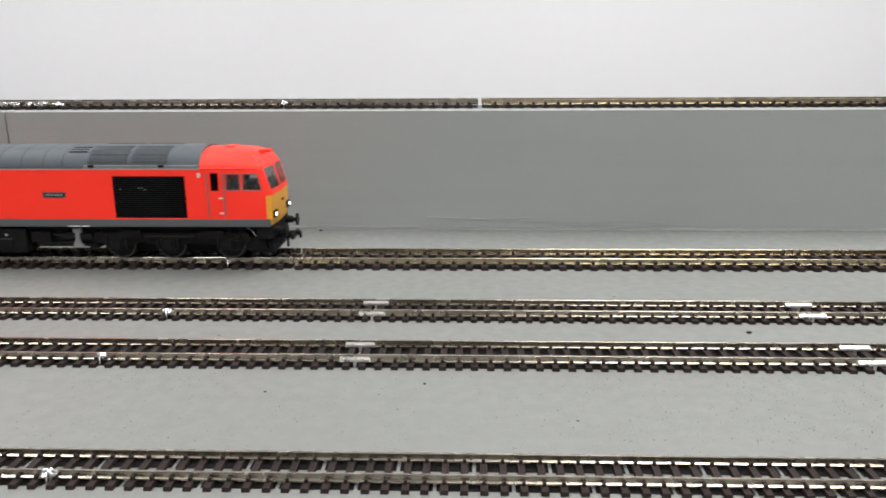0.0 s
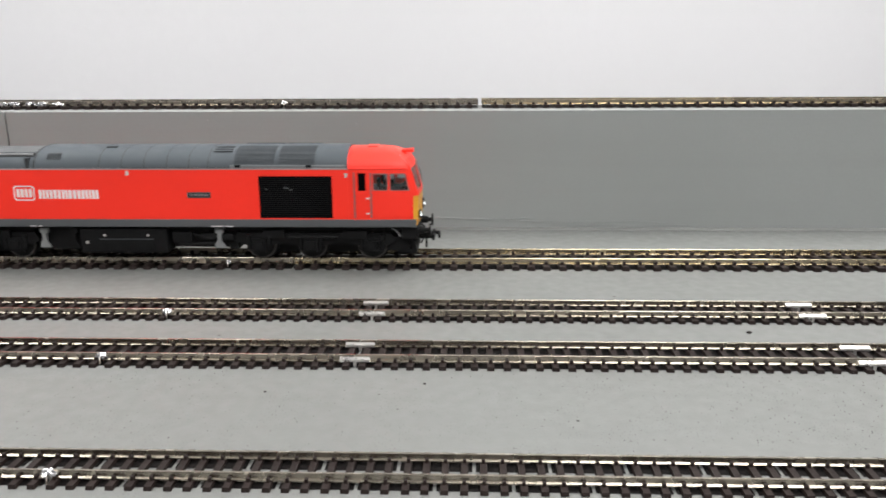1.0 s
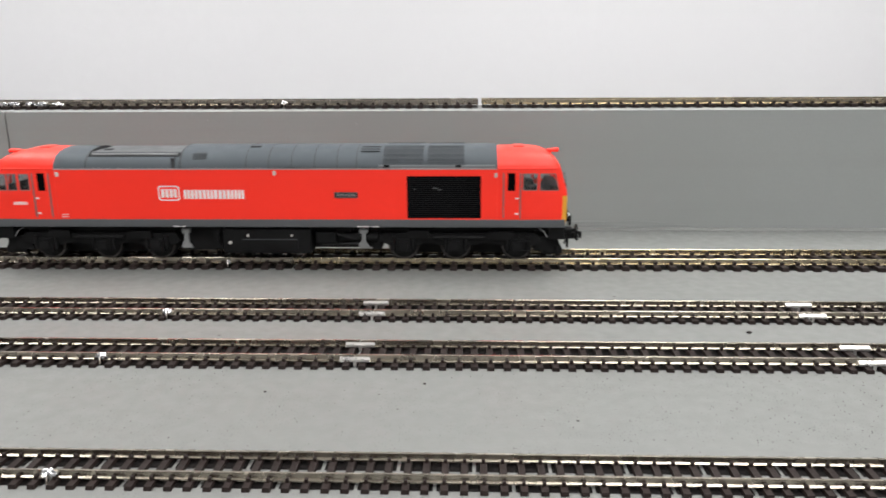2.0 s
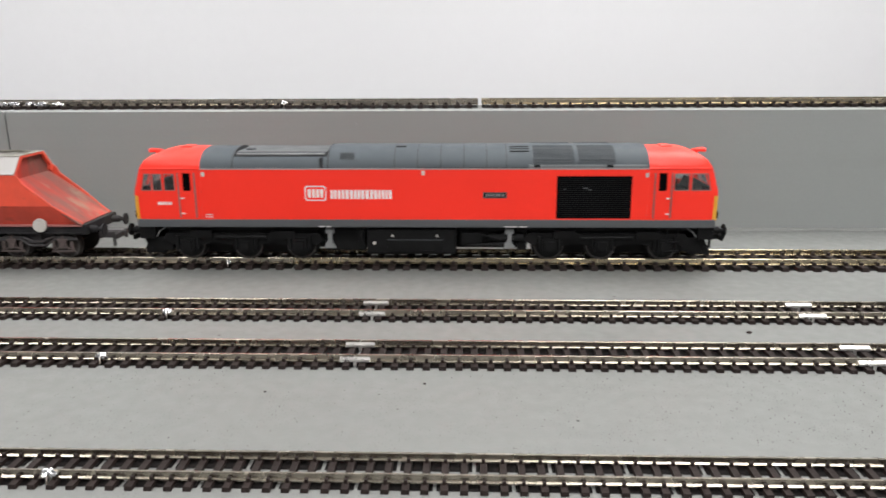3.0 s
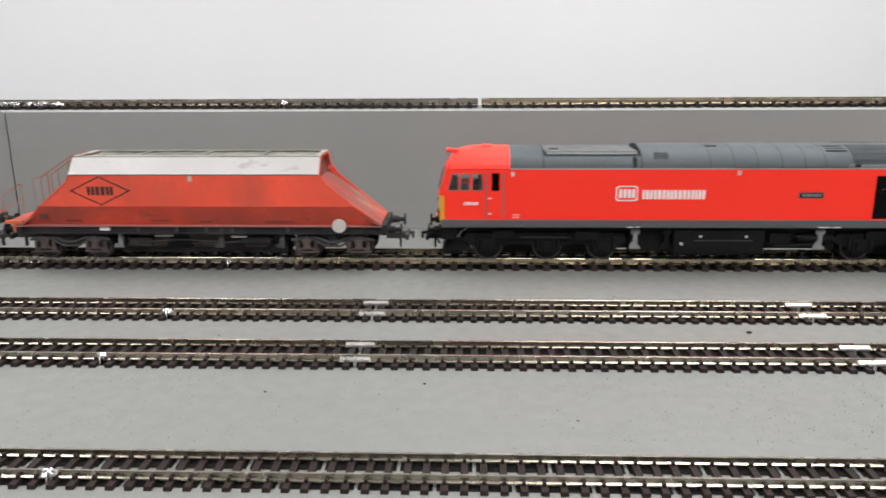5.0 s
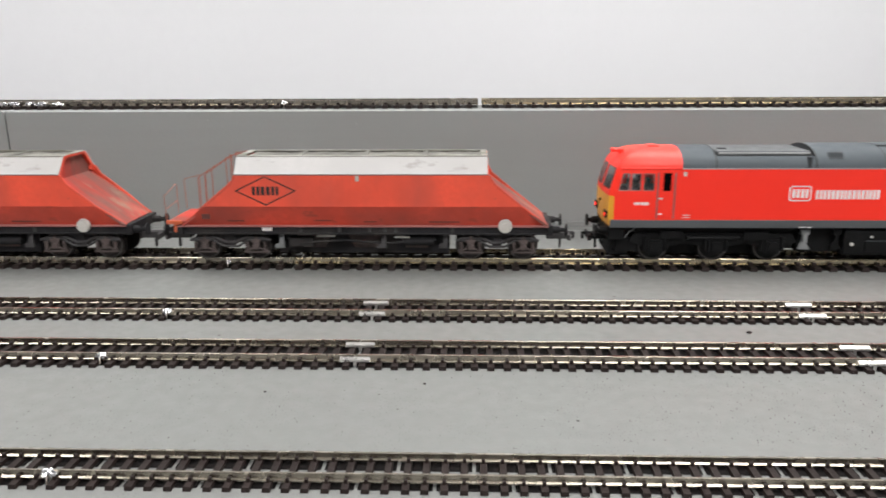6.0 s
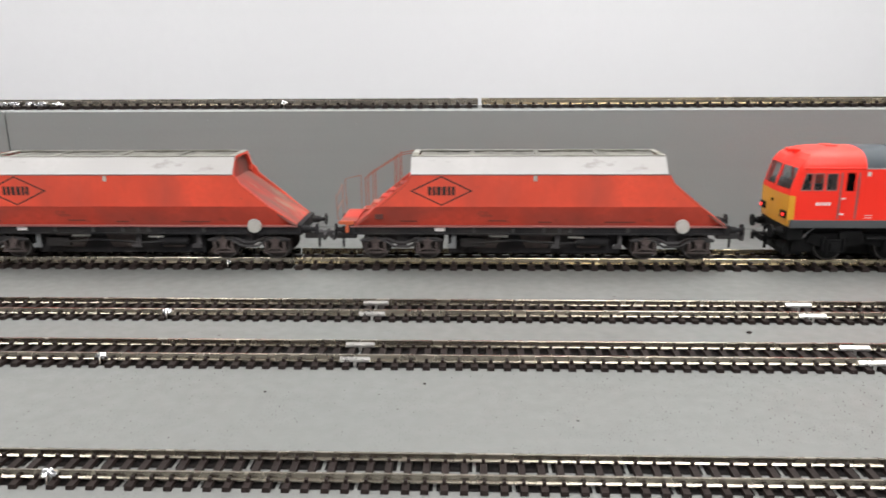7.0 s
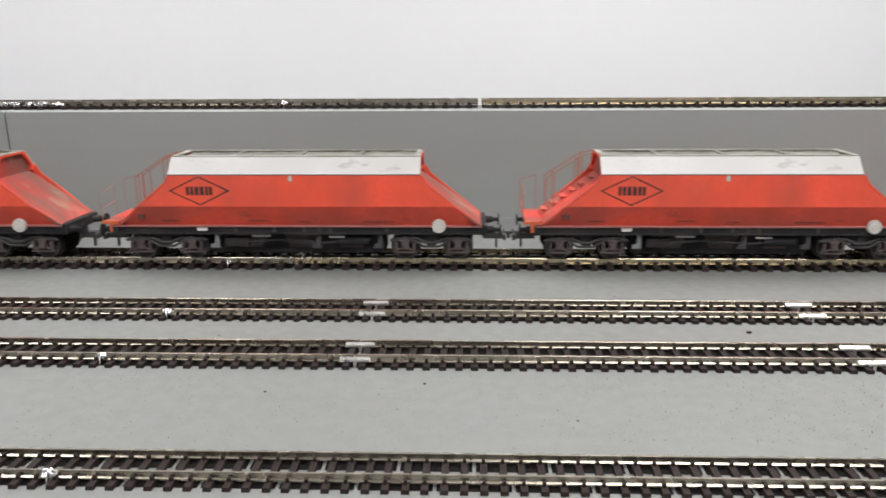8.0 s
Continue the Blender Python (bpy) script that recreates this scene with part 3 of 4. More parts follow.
def wheelset(parent, x, z, r, mat):
    bm = bmesh.new()
    for side in (1, -1):
        rod(bm, (0, side * 7.3, 0), (0, side * 8.0, 0), r + 0.75, seg=28)
        rod(bm, (0, side * 8.0, 0), (0, side * 10.2, 0), r, seg=28)
        rod(bm, (0, side * 10.2, 0), (0, side * 10.5, 0), r * 0.74, seg=20)
        for k in range(6):
            a = k * math.pi / 3
            rod(bm, (math.cos(a) * r * 0.2, side * 10.5, math.sin(a) * r * 0.2), (math.cos(a) * r * 0.72, side * 10.4, math.sin(a) * r * 0.72), 0.5, 0.35, seg=6)
    rod(bm, (0, -10.4, 0), (0, 10.4, 0), 1.1, seg=10)
    ob = part("wheelset", bm, mat, parent, "pair of dull steel wheels on an axle")
    for side in (1, -1):
        bm, seg = bmesh.new(), 32
        loops = []
        for rad, y in ((r * 0.88, 10.16), (r * 0.88, 10.42), (r * 0.985, 10.42), (r * 1.005, 10.16)):
            loops.append([bm.verts.new((rad * math.cos(2 * math.pi * i / seg), side * y, rad * math.sin(2 * math.pi * i / seg))) for i in range(seg)])
        for l0, l1 in zip(loops, loops[1:] + loops[:1]):
            for i in range(seg):
                bm.faces.new((l0[i], l0[(i + 1) % seg], l1[(i + 1) % seg], l1[i]))
        part("tyre", bm, TYRE, ob, "worn bright tyre face", smooth=True)
    ob.location = (x * 0.001, 0, z * 0.001)
    WHEELS.append((ob, x, z, r))
    return ob


def loco_bogie(loco, s):
    axles = {1: (57.7, 81.7, 110.0), -1: (-109.7, -82.5, -57.3)}[s]
    lo, hi = axles[0] - 12, axles[-1] + 11
    bog = new("bogie")
    bog.parent = loco
    for side in (1, -1):
        y = side * 13.2
        pts = [(lo, 9.6), (lo + 2, 13.2), (hi - 2, 13.2), (hi, 9.6), (hi - 3, 7.2), (axles[2] + 5, 8.0)]
        for a, b in ((2, 1), (1, 0)):
            pts += [(axles[a] - 6, 7.2), ((axles[a] + axles[b]) / 2, 9.0), (axles[b] + 6, 7.2)]
        pts += [(axles[0] - 6, 7.2)]
        part("side_frame", prism(bmesh.new(), pts, y - 0.8, y + 0.8), BLACK, bog, "black bogie side frame", bevel=0.15)
        for ax in axles:
            bm = boxm(ax - 3.4, ax + 3.4, *sorted((y, y + side * 2.0)), 4.2, 10.6)
            box(bm, ax - 2.0, ax + 2.0, *sorted((y, y + side * 2.8)), 5.4, 9.4)
            for d in (-4.6, 4.6):
                rod(bm, (ax + d, y + side * 1.4, 5.4), (ax + d, y + side * 1.4, 12.0), 1.0, seg=8)
            part("axle_box", bm, BLACK, bog, bevel=0.15)
        bm = boxm(lo + 14, lo + 24, *sorted((y + side * 0.8, y + side * 2.2)), 11.0, 14.6)
        box(bm, hi - 24, hi - 13, *sorted((y + side * 0.8, y + side * 2.4)), 10.6, 14.2)
        rod(bm, (lo + 26, y + side * 1.6, 11.4), (hi - 26, y + side * 1.6, 11.4), 0.9, seg=8)
        part("brake_gear", bm, BLACK, bog)
        if s > 0:
            bm = boxm(hi - 10.5, hi - 5.0, *sorted((y + side * 1.0, y + side * 3.2)), 5.0, 5.6)
            box(bm, hi - 10.5, hi - 5.0, *sorted((y + side * 1.0, y + side * 3.2)), 9.4, 10.0)
            box(bm, hi - 10.5, hi - 9.9, *sorted((y + side * 1.0, y + side * 1.8)), 5.0, 15.0)
            box(bm, hi - 5.6, hi - 5.0, *sorted((y + side * 1.0, y + side * 1.8)), 5.0, 15.0)
            part("footstep", bm, BLACK, bog)
    # lower block is black fill, added to darken the gaps between wheels
    part("cross_frame", box(boxm(lo + 3, hi - 3, -12.2, 12.2, 9.6, 14.6), lo + 5, hi - 5, -6.6, 6.6, 2.2, 9.6), BLACK, bog)
    for ax in axles:
        wheelset(loco, ax, 7.0, 7.0, STEEL)


def bars(parent, x0, x1, z0, z1, y, mat, widths, name, label):
    """Row of plain upright bars standing for letters."""
    total = sum(widths)
    x = x0
    for w in widths:
        step = (x1 - x0) * w / total
        d = sorted((y, y + math.copysign(0.06, y)))
        for f0, f1 in ((0.0, 0.36), (0.50, 0.86)):
            part(name, boxm(x + step * f0, x + step * f1, *d, z0, z1), mat, parent, label)
        x += step


def locomotive():
    loco = thing("diesel_locomotive", 0, TRAIN_Y, 4.5, "bright red model diesel locomotive with grey roof and yellow ends", "model locomotive", "train")
    body = part("body", boxm(-100.4, 100.4, -HW, HW, 20.2, 43.1), RED, loco, "glossy red body side", bevel=0.1)
    part("sole_band", boxm(-131.0, 131.0, -HW - 0.08, HW + 0.08, 16.6, 20.25), BANDGREY, loco, "dark grey band along the body foot", bevel=0.25)
    # roof: rear section with exhaust recess, then raised front section
    roof = part("roof", prism(bmesh.new(), arch(ROOF_HIGH), -42.3, 100.4, axis="x"), ROOFGREY, loco, "slate grey curved roof", smooth=True)
    low = [(17.3, 43.1), (17.0, 44.6), (15.9, 46.9), (13.9, 48.6)]
    part("roof", prism(bmesh.new(), arch(ROOF), -100.4, -85.6, axis="x"), ROOFGREY, loco, "slate grey curved roof", smooth=True)
    part("roof", prism(bmesh.new(), arch(low), -85.6, -42.3, axis="x"), ROOFGREY, loco, "slate grey roof with sunken exhaust bay", smooth=True)
    bm = boxm(-84.8, -43.4, -12.2, 12.2, 48.4, 50.5)
    sil = part("silencer", bm, BANDGREY, loco, "flat grey exhaust silencer", bevel=0.6)
    part("exhaust_port", rod(bmesh.new(), (-80.0, -4.0, 50.2), (-80.0, -4.0, 50.9), 2.2, seg=18), SEAM, sil, "round black exhaust port")
    # dark slab draws the shaded gap round the silencer by colour
    part("bay_floor", boxm(-85.2, -42.7, -14.1, 14.1, 47.9, 48.75), SEAM, sil, "dark slab painted in as the shaded gap round the silencer")
    part("bay_post", boxm(-46.0, -44.6, -HW - 0.05, -14.0, 43.6, 48.3), SEAM, sil)
    part("edge_pipe", rod(bmesh.new(), (-84, -13.0, 49.3), (-44, -13.0, 49.3), 0.62, seg=8), BRACKET, sil, "pale pipe along the silencer edge")
    for x in (-85.6, -42.3):
        part("bay_end", prism(bmesh.new(), [(y * 1.004, z + 0.1) for y, z in arch(ROOF_HIGH if x > -50 else ROOF)], x - 0.35, x + 0.35, axis="x"), SEAM, loco)
    # roof seams as raised dark ribs
    for x in (-12.4, -2.1, 8.2, 18.6, 28.7, 37.5):
        part("roof_seam", prism(bmesh.new(), [(y * 1.003, z + 0.05) for y, z in arch(ROOF_HIGH)], x - 0.2, x + 0.2, axis="x"), SEAM, roof, "thin dark roof joint")
    # radiator grilles of the roof: slats that follow the curve
    for x0, x1 in ((49.4, 67.4), (69.4, 85.6)):
        for side in (1, -1):
            back = bmesh.new()
            for (y0, z0), (y1, z1) in zip(ROOF_HIGH[1:5], ROOF_HIGH[2:6]):
                ny, nz = (z0 - z1), (y0 - y1)
                l = math.hypot(ny, nz)
                oy, oz = -ny / l * 0.06, nz / l * 0.06
                back.faces.new([back.verts.new(c) for c in ((x0, side * (y0 + oy), z0 + oz), (x1, side * (y0 + oy), z0 + oz), (x1, side * (y1 + oy), z1 + oz), (x0, side * (y1 + oy), z1 + oz))])
            ext = bmesh.ops.extrude_face_region(back, geom=back.faces[:])
            bmesh.ops.translate(back, vec=(0, 0, 0.12), verts=[v for v in ext["geom"] if isinstance(v, bmesh.types.BMVert)])
            g = part("roof_radiator", back, SEAM, roof, "black slatted roof radiator")
            for k in range(17):
                f = (k + 0.5) / 17 * 3.98
                i, u = int(f), f - int(f)
                (y0, z0), (y1, z1) = ROOF_HIGH[1 + i], ROOF_HIGH[2 + i]
                y, z = y0 + (y1 - y0) * u, z0 + (z1 - z0) * u
                part("slat", rod(bmesh.new(), (x0, side * y, z + 0.14), (x1, side * y, z + 0.16), 0.21, seg=5), ROOFGREY, g)
    for k in range(3):
        y, z = ((6.4, 51.95), (9.2, 51.3), (11.6, 50.55))[k]
        part("roof_louvre", boxm(39.2, 47.6, -y - 0.75, -y + 0.75, z - 0.3, z + 0.18), SEAM, roof, "short black louvre slot")
    bm = bmesh.new()
    for k in range(7):
        f = k / 6
        y, z = -13.3 - 2.4 * f, 49.9 - 2.5 * f
        box(bm, -37.0, -30.4, y - 0.12, y + 0.12, z - 0.14, z + 0.1)
    part("roof_louvre", bm, BANDGREY, roof, "small slatted louvre panel")
    part("roof_hatch", boxm(-12.2, -7.6, -7.2, -4.6, 51.5, 52.35), SEAM, roof, "small dark roof hatch", bevel=0.1)
    # pale ledge below the radiators
    for side in (1, -1):
        part("roof_ledge", boxm(47.4, 99.6, *sorted((side * 16.0, side * (HW + 0.12))), 43.5, 45.0), PALELEDGE, roof, "pale grey ledge below the radiators", bevel=0.25)
        # solid dark strip paints the shade under the eave
        part("eave_shadow_gap", boxm(-2.0, 46.8, *sorted((side * 16.6, side * (HW + 0.1))), 43.55, 43.95), SEAM, roof)
    for x in (51.0, 83.0):
        part("lifting_lug", boxm(x - 1.3, x + 1.3, -HW - 0.45, -HW + 1.2, 44.0, 45.1), BLACK, roof, bevel=0.1)
    part("gutter", boxm(-100.4, 100.4, -HW - 0.18, HW + 0.18, 43.0, 43.5), GUTTER, loco)
    for side in (1, -1):
        y = side * HW
        # big side grille with fine slats
        g = part("side_grille", boxm(60.0, 93.1, *sorted((y - side * 0.5, y + side * 0.1)), 20.9, 40.0), GRILLE, loco, "large black louvred side grille")
        for k in range(20):
            z = 21.5 + k * 0.91
            part("slat", boxm(60.5, 92.7, *sorted((y, y + side * 0.5)), z, z + 0.34), SLATS, g)
        # small grey bars stand in for glints on the slats
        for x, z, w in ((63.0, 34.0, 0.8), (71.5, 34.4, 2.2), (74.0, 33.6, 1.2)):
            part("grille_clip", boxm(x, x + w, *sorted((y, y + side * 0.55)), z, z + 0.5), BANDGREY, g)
        # nameplate, emblem and lettering bars
        pl = part("nameplate", boxm(27.1, 37.8, *sorted((y, y + side * 0.25)), 30.1, 32.8), BLACK, loco, "black nameplate with pale edge", bevel=0.1)
        bm = bmesh.new()
        for z in (30.2, 32.55):
            box(bm, 27.2, 37.7, *sorted((y, y + side * 0.3)), z, z + 0.16)
        for x in (27.2, 37.5):
            box(bm, x, x + 0.16, *sorted((y, y + side * 0.3)), 30.3, 32.6)
        part("plate_edge", bm, BRACKET, pl)
        bars(pl, 28.4, 36.9, 30.9, 32.1, y + side * 0.24, BRACKET, (1, 0.8, 1.1, 0.5, 0.8, 1.1), "plate_bar", "pale lettering bar")
        em = bmesh.new()
        a0, a1, b0, b1, t = -53.2, -43.4, 28.8, 35.7, 0.55
        out = [(a0 + 0.9, b0), (a1 - 0.9, b0), (a1, b0 + 0.9), (a1, b1 - 0.9), (a1 - 0.9, b1), (a0 + 0.9, b1), (a0, b1 - 0.9), (a0, b0 + 0.9)]
        cx, cz = (a0 + a1) / 2, (b0 + b1) / 2
        inn = [(cx + (x - cx) * (1 - 2 * t / (a1 - a0)), cz + (z - cz) * (1 - 2 * t / (b1 - b0))) for x, z in out]
        for i in range(8):
            j = (i + 1) % 8
            prism(em, [out[i], out[j], inn[j], inn[i]], y, y + side * 0.06)
        emb = part("emblem", em, PALEWHITE, loco, "white rounded square emblem")
        bars(emb, -51.8, -44.2, 30.3, 34.2, y, PALEWHITE, (1, 1), "emblem_bar", "")
        bars(loco, -41.5, -13.4, 29.7, 33.8, y, PALEWHITE, (0.9, 0.95, 1.05, 0.85, 1.1, 1.0, 0.85, 0.9), "letter_bar", "white letter bar")
        bars(loco, -120.8, -114.2, 26.9, 28.3, y * 0.998, PALEWHITE, (1, 1, 0.6, 1, 1), "number_bar", "small white number bar")
        for x0, z0, w, h in ((-0.4, 40.4, 1.5, 2.0), (-99.8, 39.9, 1.5, 2.0), (99.0, 39.4, 1.3, 2.0)):
            bm = boxm(x0, x0 + w, *sorted((y, y + side * 0.05)), z0, z0 + h)
            part("data_panel", bm, DISC, loco, "tiny pale data panel")
        bm = bmesh.new()
        for k in range(2):
            box(bm, -99.0, -95.7, *sorted((y, y + side * 0.08)), 21.2 + k * 1.1, 21.5 + k * 1.1)
        part("small_print", bm, PALEWHITE, loco)
    loco_bogie(loco, 1)
    loco_bogie(loco, -1)
    # underframe between the bogies
    part("underframe", boxm(-126, 126, -12.6, 12.6, 14.4, 16.9), BLACK, loco)
    tank = part("fuel_tank", boxm(-25.9, 15.2, -15.6, 15.6, 3.6, 15.6), BLACK, loco, "black fuel tank with pale filler caps", bevel=0.9)
    for side in (1, -1):
        y = side * 15.6
        part("tank_panel", boxm(-16.5, 9.0, *sorted((y - side * 0.2, y + side * 0.35)), 5.4, 10.4), BLACK, tank, bevel=0.12)
        part("tank_rib", boxm(-16.5, 9.0, *sorted((y, y + side * 0.6)), 10.2, 10.6), SEAM, tank)
        for x, z, r in ((-22.4, 8.9, 0.75), (-14.0, 12.3, 0.55), (6.4, 12.3, 0.55)):
            part("filler_cap", rod(bmesh.new(), (x, y, z), (x, y + side * 0.6, z), r, seg=12), DISC, tank, "pale round filler cap")
        bm = boxm(17.5, 26.5, *sorted((side * 9, side * 14.8)), 8.6, 13.6)
        rod(bm, (20, side * 13.8, 7.4), (38, side * 13.8, 8.2), 0.8, seg=8)
        rod(bm, (27, side * 14.4, 12.6), (36, side * 14.4, 10.2), 0.4, seg=6)
        rod(bm, (30, side * 12.4, 11.0), (46, side * 12.4, 11.0), 2.2, seg=12)
        part("air_reservoir", bm, BLACK, loco, bevel=0.0)
        for x in (-43.0, -29.0, 39.5):
            bm = boxm(x - 0.9, x + 0.9, *sorted((side * 13.5, side * 15.3)), 9.5, 15.2)
            prism(bm, [(x - 2.6, 6.2), (x + 2.6, 6.2), (x + 2.2, 7.4), (x + 1.2, 8.4), (x + 0.9, 10.2), (x - 0.9, 10.2), (x - 2.2, 8.4)], side * 14.0, side * 14.8)
            box(bm, x - 1.9, x + 1.9, *sorted((side * 13.5, side * 15.2)), 13.2, 15.3)
            part("hanger_bracket", bm, BRACKET if x != -29 else BLACK, loco, "dull grey bracket below the body")
    # filler blocks added to black out the bright gaps under the body
    for a, b, low in ((-45.5, -27.0, 4.6), (17.0, 34.0, 8.4), (43.0, 47.5, 5.0)):
        part("equipment_box", boxm(a, b, -12.4, 12.4, low, 14.6), BLACK, loco, "black filler block in the gap below the body", bevel=0.4)
    part("inner_frame", boxm(-52, 47, -7.5, 7.5, 4.8, 14.6), BLACK, loco, "black central filler block behind the gaps")
    for side in (1, -1):
        bm = bmesh.new()
        for x0, x1 in ((-47.5, -44.6), (-43.8, -42.0), (37.0, 42.6), (43.6, 47.0)):
            box(bm, x0, x1, *sorted((side * HW, side * (HW + 0.16))), 16.75, 17.15)
        part("sole_marking", bm, PALEWHITE, loco, "faint white marks along the sole band")
    cab(loco, 1)
    cab(loco, -1)
    return loco


# ---- hopper wagons ----
def wagon_bogie(wag, cx):
    bog = new("bogie")
    bog.parent = wag
    for side in (1, -1):
        y = side * 13.0
        bm = bmesh.new()
        for line, r in (([(-19, 9.4), (-15, 10.6), (-7, 10.6), (-2.5, 8.4), (2.5, 8.4), (7, 10.6), (15, 10.6), (19, 9.4)], 0.75),
                        ([(-17.5, 9.4), (-8.5, 9.6), (-3.6, 6.6), (3.6, 6.6), (8.5, 9.6), (17.5, 9.4)], 0.6)):
            path_rod(bm, [(cx + a, y, b) for a, b in line], r, seg=6)
        part("side_frame", bm, WBOGIE, bog, "dusty curved bogie side frame")
        part("bolster_spring", boxm(cx - 2.2, cx + 2.2, *sorted((y - side * 1, y + side * 0.3)), 7.0, 12.6), WBLACK, bog, bevel=0.3)
        for ax in (cx - 12.1, cx + 12.1):
            bm = prism(bmesh.new(), [(ax - 2.4, 9.9), (ax + 2.4, 9.9), (ax + 1.5, 7.9), (ax + 1.7, 5.5), (ax - 1.7, 5.5), (ax - 1.5, 7.9)], y - side * 0.2, y + side * 1.2)
            for d in (-1, 1):
                for k in range(4):
                    z = 4.7 + k * 1.05
                    rod(bm, (ax + d * 4.2, y + side * 0.6, z), (ax + d * 4.2, y + side * 0.6, z + 0.75), 0.85, seg=8)
                rod(bm, (ax + d * 1.2, y + side * 0.7, 6.0), (ax + d * 5.4, y + side * 0.7, 4.2), 0.42, seg=6)
            box(bm, ax - 5.6, ax + 5.6, *sorted((y, y + side * 1.1)), 3.7, 4.25)
            box(bm, ax - 0.6, ax + 0.6, *sorted((y, y + side * 1.0)), 9.6, 11.6)
            rod(bm, (ax, y + side * 1.1, 6.8), (ax, y + side * 1.9, 6.8), 1.35, seg=12)
            part("axle_box", bm, WAXLE, bog, "brown dusted axle box with twin coil springs")
    part("cross_frame", boxm(cx - 8, cx + 8, -12.5, 12.5, 8.4, 12.8), WBLACK, bog)
    for ax in (cx - 12.1, cx + 12.1):
        wheelset(wag, ax, 6.3, 6.3, WWHEEL)


def hopper_wagon(label, variant):
    wag = thing("hopper_wagon", 0, TRAIN_Y, 4.5, label, "hopper wagon", "train")
    # sides: red sheet with a fold, cut back at both ends
    for side in (1, -1):
        n = "side_sheet"
        up = [(-73.5, 26.0), (71.6, 26.0), (59.4, 35.8), (57.0, 40.6), (-57.8, 40.6), (-59.4, 37.4)]
        part(n, prism(bmesh.new(), up, side * 16.3, side * 17.1), WRED, wag, "weathered red upper side sheet", bevel=0.12)
        # lower sheet: extra lean and a darker red put its shade in
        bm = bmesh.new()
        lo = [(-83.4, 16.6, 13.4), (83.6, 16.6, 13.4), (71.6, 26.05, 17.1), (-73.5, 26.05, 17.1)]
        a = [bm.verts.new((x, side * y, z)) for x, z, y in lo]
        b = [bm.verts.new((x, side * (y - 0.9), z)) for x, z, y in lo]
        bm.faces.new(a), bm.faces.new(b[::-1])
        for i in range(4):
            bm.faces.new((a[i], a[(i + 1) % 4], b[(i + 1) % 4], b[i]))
        part(n, bm, WSTAIN_SHADE, wag, "brown-stained red lower side sheet, leaning in, shade in its colour")
        # white upper band leaning in, with rolled bottom edge
        bm = bmesh.new()
        prism(bm, [(side * 17.25, 40.6), (side * 10.7, 48.2), (side * 10.0, 48.2), (side * 16.4, 40.6)], -57.6, 56.6, axis="x")
        band = part("top_band", bm, WWHITE, wag, "dirty white upper band")
        part("band_edge", rod(bmesh.new(), (-57.6, side * 17.1, 40.9), (56.6, side * 17.1, 40.9), 0.45, seg=8), WWHITE, band)
        part("top_rail", boxm(-57.6, 56.6, *sorted((side * 9.8, side * 11.0)), 47.9, 48.5), WRIM, band, "stone-dusted rim", bevel=0.2)
        y = side * 17.1
        part("rib_tab", boxm(-2.7, -1.1, *sorted((y, y + side * 0.35)), 37.7, 40.2), DISC, wag, "small pale tab under the band")
        # diamond with plain bars
        cx, cz = -43.8, 33.3
        dm = bmesh.new()
        out = [(cx - 14.1, cz), (cx, cz - 6.8), (cx + 14.1, cz), (cx, cz + 6.8)]
        inn = [(cx - 12.7, cz), (cx, cz - 6.1), (cx + 12.7, cz), (cx, cz + 6.1)]
        for i in range(4):
            j = (i + 1) % 4
            prism(dm, [out[i], out[j], inn[j], inn[i]], y, y + side * 0.05)
        em = part("diamond_emblem", dm, INK, wag, "black diamond outline emblem")
        bars(em, cx - 6.0, cx + 6.6, cz - 2.0, cz + 2.0, y, INK, (1.0, 1.2, 0.95), "emblem_bar", "plain black bar")
        for x0, w, z0, h in ((-63.0, 8.0, 18.6, 1.4), (-22.5, 8.0, 18.8, 1.2), (30.0, 14.0, 18.2, 0.9), (0.0, 6.0, 18.2, 0.7)):
            k = 13.4 + (z0 - 16.6) / 9.45 * 3.7
            part("data_panel", boxm(x0, x0 + w, *sorted((side * (k - 0.2), side * (k + 0.22))), z0, z0 + h), GRIME_RECESS, wag, "grimy dark data panel")
        # raised box stands for a recess, its shade put in as dark colour
        part("document_box", boxm(-74.3, -70.5, *sorted((side * 14.6, side * 15.9)), 20.0, 22.4), GRIME_RECESS, wag, "dark box standing for a shaded square recess", bevel=0.15)
        # sole bar with flange and details
        sole = part("sole_bar", boxm(-86.0, 84.5, *sorted((side * 12.6, side * 14.4)), 12.9, 16.5), WBLACK, wag, "dark weathered sole bar")
        part("sole_flange", boxm(-86.0, 84.5, *sorted((side * 12.8, side * 15.6)), 16.2, 16.8), GRAB, sole)
        part("sole_flange", boxm(-86.0, 84.5, *sorted((side * 12.8, side * 15.2)), 12.7, 13.2), WBLACK, sole)
        part("label_clip", boxm(-47.0, -42.4, *sorted((side * 14.4, side * 14.9)), 14.3, 15.8), PALEWHITE, sole, "small white label")
        for x in (-30, -12, 2, 9, 14, 40):
            part("rivet_plate", boxm(x, x + 1.5, *sorted((side * 14.4, side * 14.9)), 13.6, 15.8), WBOGIE, sole)
        dsk = part("brake_wheel", rod(bmesh.new(), (64.8, side * 15.2, 16.8), (64.8, side * 16.6, 16.8), 3.25, 3.0, seg=28), DISC, wag, "pale grey brake handwheel")
        bm = rod(bmesh.new(), (64.8, side * 16.5, 16.8), (64.8, side * 16.75, 16.8), 2.5, 2.4, seg=24)
        part("wheel_face", bm, DISC, dsk)
        bm = rod(bmesh.new(), (64.8, side * 16.7, 16.8), (64.8, side * 17.0, 16.8), 1.7, 1.5, seg=20)
